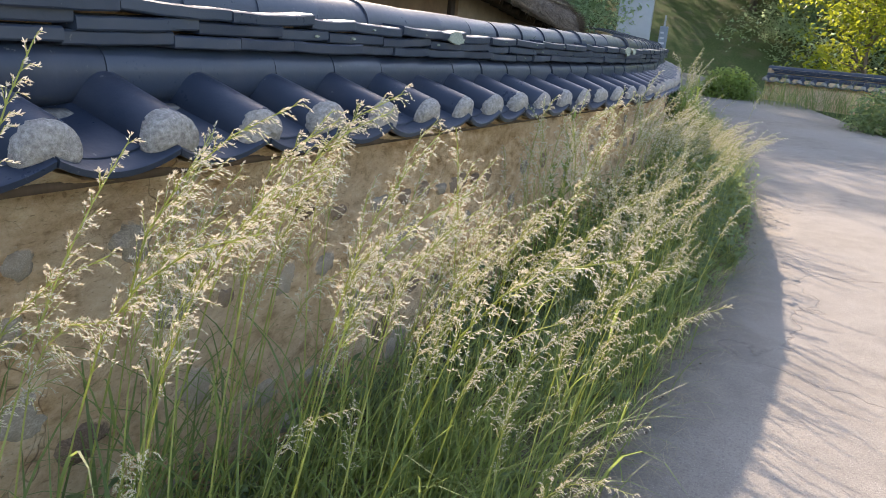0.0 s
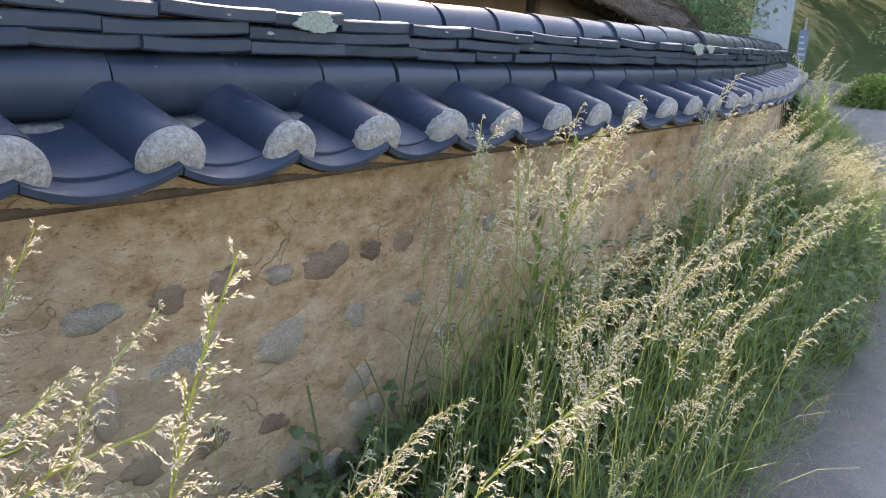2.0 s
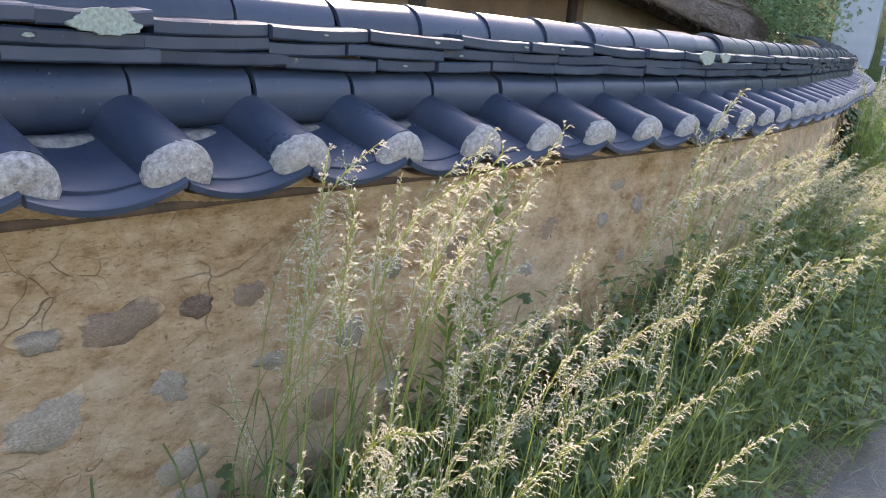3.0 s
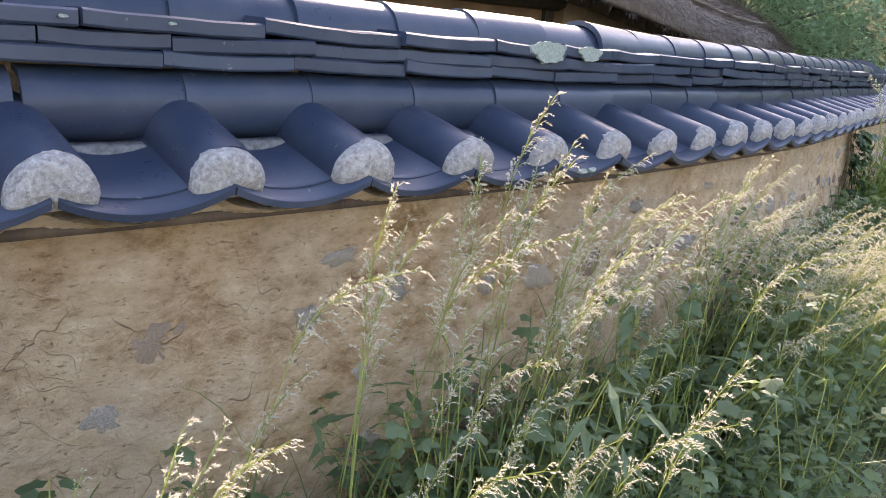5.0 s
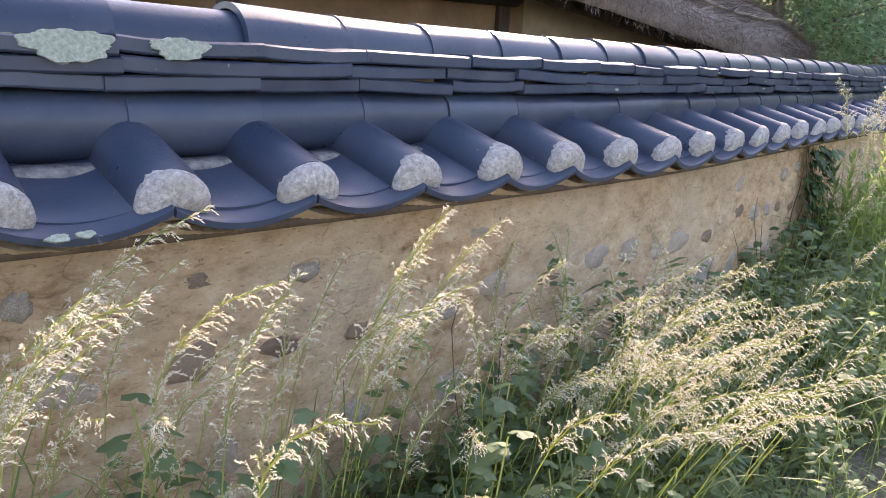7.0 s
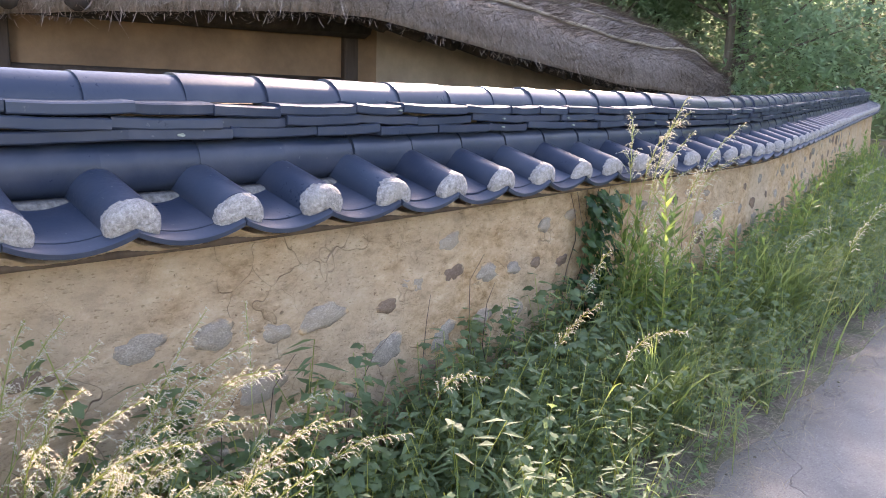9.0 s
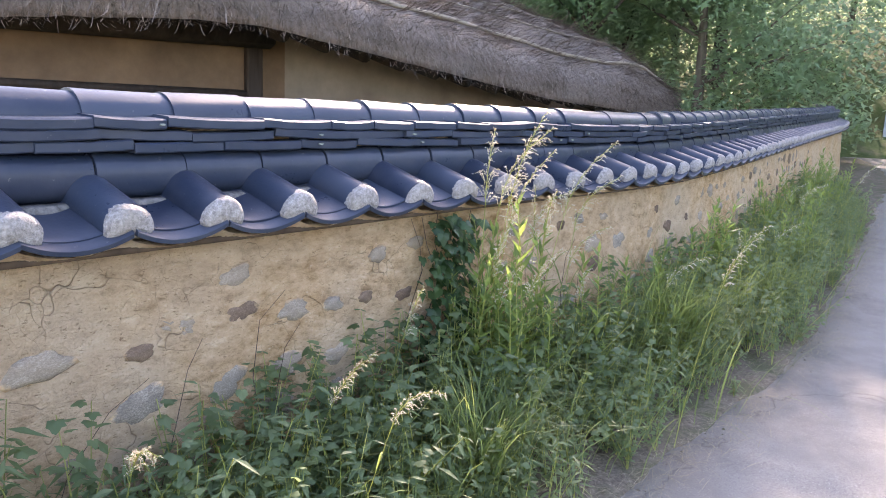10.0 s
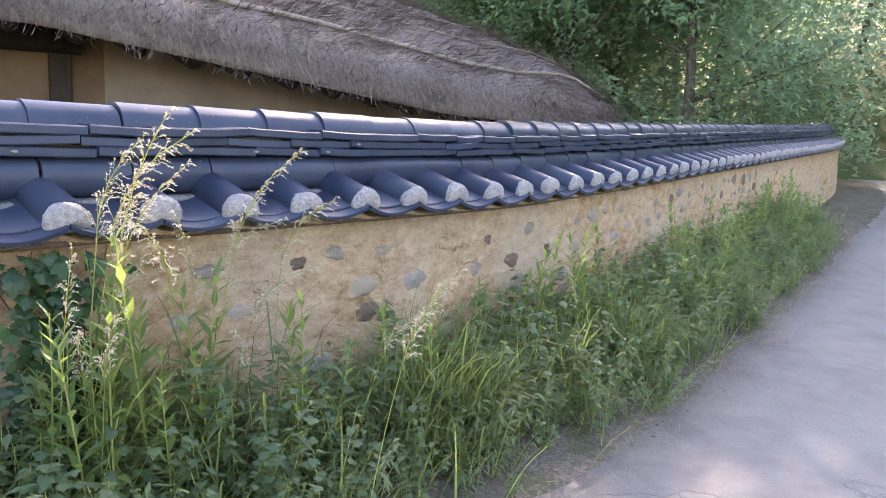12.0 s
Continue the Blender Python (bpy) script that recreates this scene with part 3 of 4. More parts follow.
def build_wall():
    wall = tagged(new("wall_lane"), "tan earth-plastered wall with embedded stones and dark tile roof", "wall", kind="structure")
    ss = np.arange(WALL_S0, WALL_S1, 0.05)
    zs = [0.0] + list(np.arange(0.08, 1.10, 0.05)) + [1.115]
    prof = [(face_u(z), z) for z in zs] + [(-0.575, 1.115), (-0.60, 0.0)]
    part_of(wall, "wall_body", curved_prism(prof, ss, lane, "wall_body", [CLAY], 0.016), label="cracked tan earth plaster")
    # clay bedding under the tiles, and the core of the ridge
    verts, ss2 = [], np.arange(WALL_S0, WALL_S1, 0.02)
    for s in ss2:
        x = ((s / PITCH + 0.5) % 1.0 - 0.5) * 2          # 0 under a cover tile, +-1 in mid trough
        x = 1 - abs(x)
        z = 1.168 - 0.036 * (1 - x * x) - 0.021 + 0.004 * noise.noise(Vector((s * 30, 0, 0)))
        for u, h in ((-0.03, 1.10), (0.008, z), (-0.05, z + 0.012), (-0.24, 1.195), (-0.24, 1.44), (-0.46, 1.44), (-0.46, 1.25), (-0.64, 1.16), (-0.64, 1.10)):
            verts.append(lane(s, u, h))
    n = 9
    faces = [(i * n + j, i * n + (j + 1) % n, (i + 1) * n + (j + 1) % n, (i + 1) * n + j) for i in range(len(ss2) - 1) for j in range(n)]
    part_of(wall, "clay_bedding", mesh_from("clay_bedding", verts, faces, [CLAY]), label="ochre clay packed under the roof tiles")
    batten = [(-0.012, 1.098), (-0.012, 1.116), (-0.09, 1.116), (-0.09, 1.098)]
    part_of(wall, "eave_batten", curved_prism(batten, np.arange(WALL_S0, WALL_S1, 0.1), lane, "eave_batten", [EAVE_WOOD], 0.004), label="thin dark wooden eave batten")
    crumb = [(-0.160, 1.186), (-0.174, 1.212), (-0.200, 1.220), (-0.200, 1.180)]
    part_of(wall, "mortar_line", curved_prism(crumb, np.arange(WALL_S0, WALL_S1, 0.02), lane, "mortar_line", [MORTAR], 0.014), label="crumbling grey mortar behind the valley tiles")
    rear = [(-0.46, 1.30), (-0.66, 1.20), (-0.66, 1.17), (-0.46, 1.27)]
    part_of(wall, "rear_roof", curved_prism(rear, np.arange(WALL_S0, WALL_S1, 0.1), lane, "rear_roof", [TILE], 0.0))
    wall_top(lane_frame, int(WALL_S0 / PITCH), int(WALL_S1 / PITCH), wall, 3)
    rnd = random.Random(11)
    placed = []

    def put(s, z, w, h, brown):
        kind = STONES[(BROWN_STONE if brown else GRANITE).name]
        m = lane_frame(s, face_u(z) + 0.004, z) @ Matrix.Rotation(radians(rnd.uniform(-12, 12)), 4, 'Y') @ Matrix.Diagonal((w, 1, h, 1))
        part_of(wall, "stone", kind[rnd.randrange(7)], m)
        placed.append((s, z, w))

    for row in (STONES_A, STONES_B, STONES_C, STONES_D, STONES_E):
        for i in range(0, len(row), 5):
            put(*row[i:i + 5])
    for _ in range(700):
        s = rnd.uniform(WALL_S0, 17)
        row = rnd.choice((0.97, 0.83, 0.83, 0.68, 0.56, 0.46, 0.34)) if s > 8.8 or s < -0.2 else rnd.choice((0.52, 0.42, 0.32))
        z = row + rnd.uniform(-0.03, 0.03) + 0.01 * math.sin(s)
        w = rnd.uniform(0.06, 0.17)
        if all(abs(s - a) > (w + c) * 0.75 or abs(z - b) > 0.09 for a, b, c in placed):
            put(s, z, w, w * rnd.uniform(0.5, 0.8), rnd.random() < 0.35)
    # lichen on the upper tile courses
    def lichen(s, u, z, size, tilt):
        q = random.Random(int(s * 100))
        n = 72
        wave = [q.uniform(0, 6.3) for _ in range(4)]
        ring = []
        for i in range(n):
            a = 2 * math.pi * i / n
            k = 1 + 0.10 * math.sin(3 * a + wave[0]) + 0.07 * math.sin(5 * a + wave[1]) + 0.05 * math.sin(11 * a + wave[2]) + q.uniform(-0.035, 0.035)
            ring.append(Vector((0.5 * size * k * math.cos(a), 0.19 * size * k * math.sin(a), 0.0)))
        v = [p - Vector((0, 0, 0.006)) for p in ring] + [p * 0.97 for p in ring]
        f = [(i, (i + 1) % n, n + (i + 1) % n, n + i) for i in range(n)] + [tuple(range(n, 2 * n))]
        part_of(wall, "lichen", mesh_from("lichen", v, f, [LICHEN]), lane_frame(s, u, z) @ Matrix.Rotation(radians(tilt), 4, 'X'), "pale grey-green lichen patch")

    lichen(1.36, -0.151, 1.428, 0.13, 84)
    lichen(3.85, -0.151, 1.428, 0.15, 84)
    lichen(4.05, -0.151, 1.430, 0.11, 84)
    lichen(3.76, 0.052, 1.142, 0.035, 60)
    lichen(3.80, 0.052, 1.144, 0.03, 60)
    for i in range(26):
        lichen(rnd.uniform(0.2, 9.0), (-0.165, -0.161, -0.153)[i % 3], (1.366, 1.398, 1.430)[i % 3], rnd.uniform(0.012, 0.024), 84)


# ---- vegetation templates ----
def ribbon(length, width, bend, seed, n=6, twist=0.4):
    """A grass blade from the origin, up and bending towards +x."""
    q = random.Random(seed)
    v, f = [], []
    x = z = 0.0
    a = q.uniform(0.02, 0.15)
    for i in range(n + 1):
        t = i / n
        w = width * (0.55 + 0.9 * t if t < 0.35 else 0.87 * (1 - (t - 0.35) / 0.65) ** 0.75 + 0.02)
        tw = twist * t
        v += [(x - w / 2 * math.sin(tw), -w / 2 * math.cos(tw), z), (x + w / 2 * math.sin(tw), w / 2 * math.cos(tw), z)]
        a += bend / n * (0.4 + 1.4 * t)
        x += length / n * math.sin(a)
        z += length / n * math.cos(a)
    for i in range(n):
        f.append((2 * i, 2 * i + 1, 2 * i + 3, 2 * i + 2))
    return v, f, [0] * n


def spikelet(size):
    w, l = size * 0.145, size
    v = [(0, 0, 0), (w, 0, l * 0.42), (-w * 0.5, w * 0.87, l * 0.42), (-w * 0.5, -w * 0.87, l * 0.42), (0, 0, l)]
    f = [(0, 2, 1), (0, 3, 2), (0, 1, 3), (1, 2, 4), (2, 3, 4), (3, 1, 4)]
    return v, f


def align(d):
    return np.array(Vector(d).to_track_quat('Z', 'X').to_matrix())


def culm(height, lean, droop, seed, spread=1.0, seeds=1.0, leaves=3):
    """A flowering grass stem: 0 blade, 1 stem, 2 seed head. It leans to +x."""
    q = random.Random(seed)
    soup = Soup()
    n, pts, x, y, z, a = 12, [], 0.0, 0.0, 0.0, lean * 0.25
    for i in range(n + 1):
        pts.append(Vector((x, y, z)))
        t = i / n
        a += lean / n * 0.75 + (droop / 3 if t > 0.72 else 0)
        x += height / n * math.sin(a)
        z += height / n * math.cos(a)
        y += height / n * q.uniform(-0.03, 0.03)
    v, f = tube(pts, [0.0018 * (1 - 0.7 * i / n) + 0.0005 for i in range(n + 1)], 3)
    soup.add((v, f, [1] * len(f)))
    for j in range(leaves):
        b = ribbon(q.uniform(0.16, 0.34), q.uniform(0.004, 0.007), q.uniform(0.5, 1.7), seed * 7 + j, 5)
        i = q.randrange(1, 7)
        soup.add(b, pts[i], rot(q.uniform(0, 6.28), 0, 0) @ rot(0, 0, q.uniform(0.1, 0.4)))
    sp = spikelet(1.0)
    start = 8.4
    nodes = 14
    for j in range(nodes):
        fi = start + (n - start) * j / (nodes - 1)
        i0 = min(int(fi), n - 1)
        p = pts[i0].lerp(pts[i0 + 1], fi - i0)
        axis = (pts[i0 + 1] - pts[i0]).normalized()
        length = spread * 0.076 * (1.05 - 0.75 * j / nodes) * q.uniform(0.7, 1.2)
        for side in range(3 if j < nodes - 3 else 2):
            az = q.uniform(0, 6.28)
            out = (axis.orthogonal().normalized() * math.cos(az) + axis.cross(axis.orthogonal().normalized()) * math.sin(az))
            d = (axis * q.uniform(0.9, 1.4) + out * q.uniform(0.3, 0.75)).normalized()
            tip = p + d * length + Vector((0, 0, -0.42 * length))
            mid = p + d * length * 0.55
            v, f = tube([p, mid, tip], [0.0006, 0.0005, 0.0003], 3)
            soup.add((v, f[:-2], [1] * (len(f) - 2)))
            count = max(6, int((18 - 8 * j / nodes) * seeds * q.uniform(0.7, 1.2)))
            for c in range(count):
                t = 1.0 - 0.82 * (c + q.random()) / count
                at = (p.lerp(mid, t / 0.55) if t < 0.55 else mid.lerp(tip, (t - 0.55) / 0.45))
                dd = (tip - p).normalized() + Vector((q.uniform(-0.6, 0.6), q.uniform(-0.6, 0.6), q.uniform(-0.9, 0.3)))
                soup.add((sp[0], sp[1], [2] * 6), at, align(dd), q.uniform(0.0048, 0.0080))
    return np.concatenate(soup.v), soup.f, soup.m


CULMS = [culm(1.0, random.uniform(0.06, 0.34), random.uniform(0.2, 0.95), 100 + i, random.uniform(0.75, 1.2), 1.0, 3) for i in range(16)]
BLADES = [ribbon(random.uniform(0.35, 0.6), random.uniform(0.004, 0.008), random.uniform(0.4, 1.9), 300 + i) for i in range(24)]


def lean_turn(az, tilt):
    """Turn that swings a template's +x lean to the azimuth az (from +x), with extra tilt."""
    return rot(az, 0, 0) @ rot(0, 0, tilt)


def grass_patch(name, label, spots, seed):
    """spots: s, spread in s, u, spread in u, culms, blades, height, lean azimuth, tilt."""
    q = random.Random(seed)
    soup = Soup()
    for s0, ds, u0, du, nc, nb, h, az, tilt in spots:
        for _ in range(nc):
            s, u = s0 + q.gauss(0, ds), min(0.80, max(0.02, u0 + q.gauss(0, du)))
            p = lane(s, u, GROUND + 0.01)
            soup.add(CULMS[q.randrange(16)], p, lean_turn(az + q.gauss(0, 0.85), tilt + q.gauss(0, 0.09)), h * q.choice((0.66, 0.78, 0.86, 0.92, 0.97, 1.0, 1.06)))
        for _ in range(nb):
            s, u = s0 + q.gauss(0, ds), min(0.86, max(0.0, u0 + q.gauss(0, du)))
            p = lane(s, u, GROUND + 0.01)
            soup.add(BLADES[q.randrange(24)], p, lean_turn(az + q.gauss(0, 1.3), tilt * 0.8 + q.gauss(0, 0.2)), h * q.uniform(0.6, 1.35))
    ob = new(name, soup.mesh(name, [BLADE, CULM, SEED]))
    return tagged(ob, label, "grass", kind="stuff")


def build_grass():
    grass_patch("tall_grass", "tall flowering grass with pale seed heads leaning over the lane", [
        (-0.65, 0.25, 0.24, 0.10, 36, 220, 1.14, 0.9, 0.02),
        (-0.15, 0.24, 0.34, 0.14, 24, 260, 1.05, 0.8, 0.04),
        (-0.05, 0.20, 0.66, 0.08, 18, 60, 0.66, 0.9, 0.15),
        (1.35, 0.25, 0.68, 0.08, 28, 110, 0.76, 1.3, 0.05),
        (0.22, 0.18, 0.46, 0.16, 36, 260, 0.98, 0.8, 0.06),
        (0.2, 0.60, 0.45, 0.14, 0, 260, 0.75, 0.7, 0.12),
        (1.3, 0.60, 0.50, 0.12, 0, 160, 0.60, 0.7, 0.20),
        (0.85, 0.15, 0.55, 0.10, 5, 170, 0.72, 0.8, 0.06),
        (1.40, 0.15, 0.58, 0.08, 3, 110, 0.60, 0.8, 0.05),
        (1.62, 0.16, 0.24, 0.10, 32, 130, 1.02, 1.8, 0.0),
        (2.0, 0.20, 0.50, 0.14, 34, 170, 0.84, 1.2, 0.02),
        (2.5, 0.20, 0.50, 0.12, 11, 140, 0.84, 1.2, 0.03),
        (0.6, 0.80, 0.68, 0.06, 0, 420, 0.55, 0.5, 0.40),
        (2.6, 0.90, 0.68, 0.06, 0, 300, 0.55, 0.5, 0.40),
        (4.4, 0.60, 0.66, 0.06, 0, 240, 0.50, 0.5, 0.40),
        (3.00, 0.22, 0.20, 0.08, 11, 60, 0.98, 1.2, 0.02),
        (2.85, 0.16, 0.42, 0.12, 3, 240, 0.80, 1.1, 0.03),
        (3.2, 0.15, 0.44, 0.12, 5, 240, 0.82, 0.9, 0.05),
        (3.42, 0.20, 0.14, 0.07, 16, 70, 1.0, 1.3, 0.0),
        (3.9, 0.16, 0.12, 0.07, 12, 60, 0.95, 1.2, 0.0),
        (0.8, 0.12, 0.34, 0.10, 7, 20, 0.64, 1.2, 0.0),
        (4.0, 0.20, 0.26, 0.12, 9, 110, 0.96, 0.9, 0.08),
        (3.0, 0.70, 0.06, 0.05, 8, 40, 1.08, 0.9, 0.03),
        (4.4, 0.25, 0.14, 0.08, 6, 50, 0.98, 0.9, 0.05),
        (4.64, 0.20, 0.22, 0.12, 54, 380, 0.88, 0.8, 0.26),
        (5.02, 0.17, 0.22, 0.12, 62, 240, 0.80, 0.8, 0.30),
        (7.55, 0.14, 0.10, 0.06, 8, 90, 1.24, 1.2, 0.05),
        (7.95, 0.12, 0.14, 0.06, 6, 40, 1.18, 1.0, 0.08),
        (8.75, 0.07, 0.34, 0.06, 0, 170, 1.25, 0.6, 0.05),
        (9.55, 0.08, 0.40, 0.06, 0, 110, 1.0, 0.6, 0.05),
        (6.0, 0.90, 0.45, 0.15, 0, 200, 0.9, 0.7, 0.2),
        (6.4, 0.50, 0.40, 0.20, 3, 160, 0.75, 0.6, 0.2),
        (8.0, 0.70, 0.40, 0.20, 4, 300, 0.90, 0.6, 0.15),
        (9.6, 0.90, 0.40, 0.20, 5, 240, 0.90, 0.6, 0.15),
        (12.0, 1.30, 0.40, 0.20, 5, 240, 0.90, 0.6, 0.15),
    ], 5)


def leaflet(l, w, fold=0.25):
    """A pointed leaf along +x with a crease."""
    v = [(0, 0, 0), (l * 0.35, w / 2, fold * w / 2), (l, 0, -l * 0.12), (l * 0.35, -w / 2, fold * w / 2), (l * 0.4, 0, 0)]
    f = [(0, 4, 1), (4, 2, 1), (0, 3, 4), (4, 3, 2)]
    return v, f, [0] * 4


def lobed_leaf(size, seed):
    """A three- to five-lobed leaf along +x."""
    q = random.Random(seed)
    pts = []
    for a, r in ((-150, 0.30), (-112, 0.70), (-84, 0.62), (-62, 0.86), (-36, 0.70), (-14, 0.95), (0, 1.12), (14, 0.95), (36, 0.70), (62, 0.86), (84, 0.62), (112, 0.70), (150, 0.30)):
        r *= q.uniform(0.9, 1.1) * size * 0.5
        a = radians(a)
        pts.append((size * 0.35 + r * math.cos(a), r * math.sin(a), -0.10 * size * (r / size) ** 2 * 4))
    v = [(size * 0.35, 0, size * 0.03)] + pts
    f = [(0, i, i + 1) for i in range(1, len(pts))]
    return v, f, [0] * len(f)


def herb(seed, height, leaves=9):
    """A low leafy plant: some stems with lobed leaves."""
    q = random.Random(seed)
    soup = Soup()
    for k in range(q.randrange(3, 6)):
        az, tilt = q.uniform(0, 6.28), q.uniform(0.05, 0.7)
        h = height * q.uniform(0.6, 1.1)
        tip = Vector((h * math.sin(tilt) * math.cos(az), h * math.sin(tilt) * math.sin(az), h * math.cos(tilt)))
        v, f = tube([(0, 0, 0), tip * 0.5 + Vector((0, 0, 0.02)), tip], [0.002, 0.0016, 0.001], 3)
        soup.add((v, f, [1] * len(f)))
        for j in range(leaves):
            t = 0.2 + 0.8 * j / (leaves - 1)
            leaf = lobed_leaf(q.uniform(0.030, 0.052), seed + j) if seed % 2 else leaflet(q.uniform(0.035, 0.080), q.uniform(0.009, 0.020))
            soup.add(leaf, tip * t, rot(q.uniform(0, 6.28), 0, 0) @ rot(0, q.uniform(-0.4, 0.4), q.uniform(-0.3, 0.6)))
    return np.concatenate(soup.v), soup.f, soup.m


HERBS = [herb(500 + i, 0.2) for i in range(12)]
TALL_HERBS = [herb(540 + i, 0.42, 20) for i in range(14)]


def build_herbs():
    q = random.Random(21)
    soup = Soup()
    for s, n in [(x * 0.1, 0) for x in range(-20, 165)]:
        density = np.interp(s, (-2, 0, 1.1, 1.4, 2.8, 3.2, 4.5, 6.0, 8.0, 16.0), (8, 8, 9, 15, 17, 22, 20, 17, 18, 16))
        for _ in range(int(density)):
            u = min(0.76, max(0.0, q.gauss(0.30, 0.22)))
            h = np.interp(s, (0, 4, 6, 7, 16), (1.0, 1.5, 1.2, 1.15, 1.15)) * q.uniform(0.5, 1.3) * (1 - 0.45 * u)
            tall = q.random() < np.interp(s, (1.8, 2.4, 4.6, 6.6), (0.0, 0.12, 0.2, 0.72))
            soup.add(TALL_HERBS[q.randrange(14)] if tall else HERBS[q.randrange(12)], lane(s + q.uniform(-0.05, 0.05), u, GROUND + 0.01), rot(q.uniform(0, 6.28)), h)
    ob = new("ground_weeds", soup.mesh("ground_weeds", [HERB, CULM]))
    tagged(ob, "low tangle of lobed green weeds along the wall foot", "weeds", kind="stuff")


def weed_meshes(seed, height):
    """A tall upright weed: stem and lance leaves."""
    q = random.Random(seed)
    pts = [Vector((0.03 * height * math.sin(3 * t + seed), 0.03 * height * math.cos(2 * t + seed), height * t)) for t in (0, 0.25, 0.5, 0.75, 1.0)]
    v, f = tube(pts, [0.0042, 0.0038, 0.0032, 0.0025, 0.0015], 5)
    stem = mesh_from("stem", v, f, [CULM], smooth=True)
    soup = Soup()
    n = int(height * 48)
    for j in range(n):
        t = 0.12 + 0.88 * j / n
        p = Vector((0.03 * height * math.sin(3 * t + seed), 0.03 * height * math.cos(2 * t + seed), height * t))
        size = 0.15 * (1.05 - 0.60 * t) * q.uniform(0.8, 1.2)
        soup.add(leaflet(size, size * 0.24), p, rot(j * 2.4 + q.uniform(-0.3, 0.3)) @ rot(0, 0, -(0.25 + 0.75 * t) + q.uniform(-0.25, 0.35)))
    return stem, soup.mesh("leaves", [LANCE])


def build_weeds():
    q = random.Random(31)
    kinds = [weed_meshes(40 + i, 0.62 + 0.06 * i) for i in range(5)]

    def put(s, u, k, tilt=0.08):
        w = new("tall_weed")
        w.matrix_world = Matrix.Translation(lane(s, u, GROUND + 0.01)) @ Euler((q.uniform(-tilt, tilt), q.uniform(-tilt, tilt), q.uniform(0, 6.28))).to_matrix().to_4x4() @ Matrix.Scale(q.uniform(0.65, 1.12), 4)
        tagged(w, "upright green weed with narrow lance leaves", "weed", "weeds along the wall")
        part_of(w, "stem", kinds[k][0])
        part_of(w, "leaves", kinds[k][1])

    for i in range(20):
        put(7.66 + q.gauss(0, 0.14), 0.18 + q.uniform(-0.12, 0.2), 2 + q.randrange(3))
    for i in range(96):
        put(q.uniform(8.0, 16.5), q.uniform(0.02, 0.5), q.randrange(3), 0.2)
    for s, u in ((2.12, 0.10), (2.3, 0.12)):
        put(s, u, q.randrange(2, 5))
    for i, (s, u) in enumerate(((8.72, 0.34), (8.95, 0.42), (7.1, 0.5), (10.2, 0.5), (11.5, 0.45))):
        soup = Soup()
        for _ in range(230):
            soup.add(BLADES[q.randrange(24)], (q.gauss(0, 0.04), q.gauss(0, 0.04), 0), lean_turn(q.uniform(0, 6.28), q.gauss(0.02, 0.08)), q.uniform(0.75, 1.25))
        ob = new("grass_tuft", soup.mesh("grass_tuft", [BLADE, CULM, SEED]))
        ob.matrix_world = Matrix.Translation(lane(s, u, GROUND + 0.01))
        tagged(ob, "bright green tuft of long-bladed grass", "grass tuft", "grass tufts")


def build_dry_stalks():
    """Last year's dark stalks that lean against the wall."""
    q = random.Random(66)
    for s0 in (5.45, 5.62, 5.9, 6.15, 6.5, 6.62, 4.6, 4.75, 7.95, 8.1, 8.2, 8.35):
        h, dx = q.uniform(0.55, 0.85), q.uniform(0.1, 0.35)
        pts = [lane(s0 + dx * t * t + 0.03 * math.sin(5 * t + s0 * 7), 0.16 - 0.2 * t + 0.02 * math.sin(4 * t + s0 * 9), GROUND + 0.01 + h * (t ** 0.8 - 0.16 * t ** 5)) for t in (0, 0.25, 0.5, 0.75, 1.0)]
        v, f = tube(pts, [0.0016, 0.0015, 0.0014, 0.0012, 0.0009], 4)
        ob = new("dry_stalk", mesh_from("dry_stalk", v, f, [EAVE_WOOD]))
        tagged(ob, "thin dark dry stalk leaning at the wall", "stalk", "dry stalks")


def build_litter():
    """Dry stalks and grit where the verge meets the lane."""
    q = random.Random(44)
    soup = Soup()
    for _ in range(14000):
        s, u = q.uniform(-3.0, 17.0), q.gauss(0.83, 0.085)
        p = lane(s, u, GROUND + 0.016 + q.uniform(0, 0.01))
        soup.add(BLADES[q.randrange(24)], p, rot(q.uniform(0, 6.28), 0, 0) @ rot(0, 0, q.uniform(1.35, 1.6)), q.uniform(0.06, 0.3))
    for _ in range(600):
        s, u = q.uniform(-3.0, 17.0), q.gauss(0.80, 0.05)
        r = q.uniform(0.003, 0.010)
        soup.add(([(r, 0, 0), (0, r, 0), (-r, 0, 0), (0, -r, 0), (0, 0, r * 0.7)], [(0, 1, 4), (1, 2, 4), (2, 3, 4), (3, 0, 4)], [1] * 4), lane(s, u, GROUND + 0.004), rot(q.uniform(0, 6)))
    tagged(new("verge_litter", soup.mesh("verge_litter", [STRAW_LITTER, SOIL, STRAW_LITTER])), "dry straw stalks and grit at the lane edge", "litter", kind="stuff")


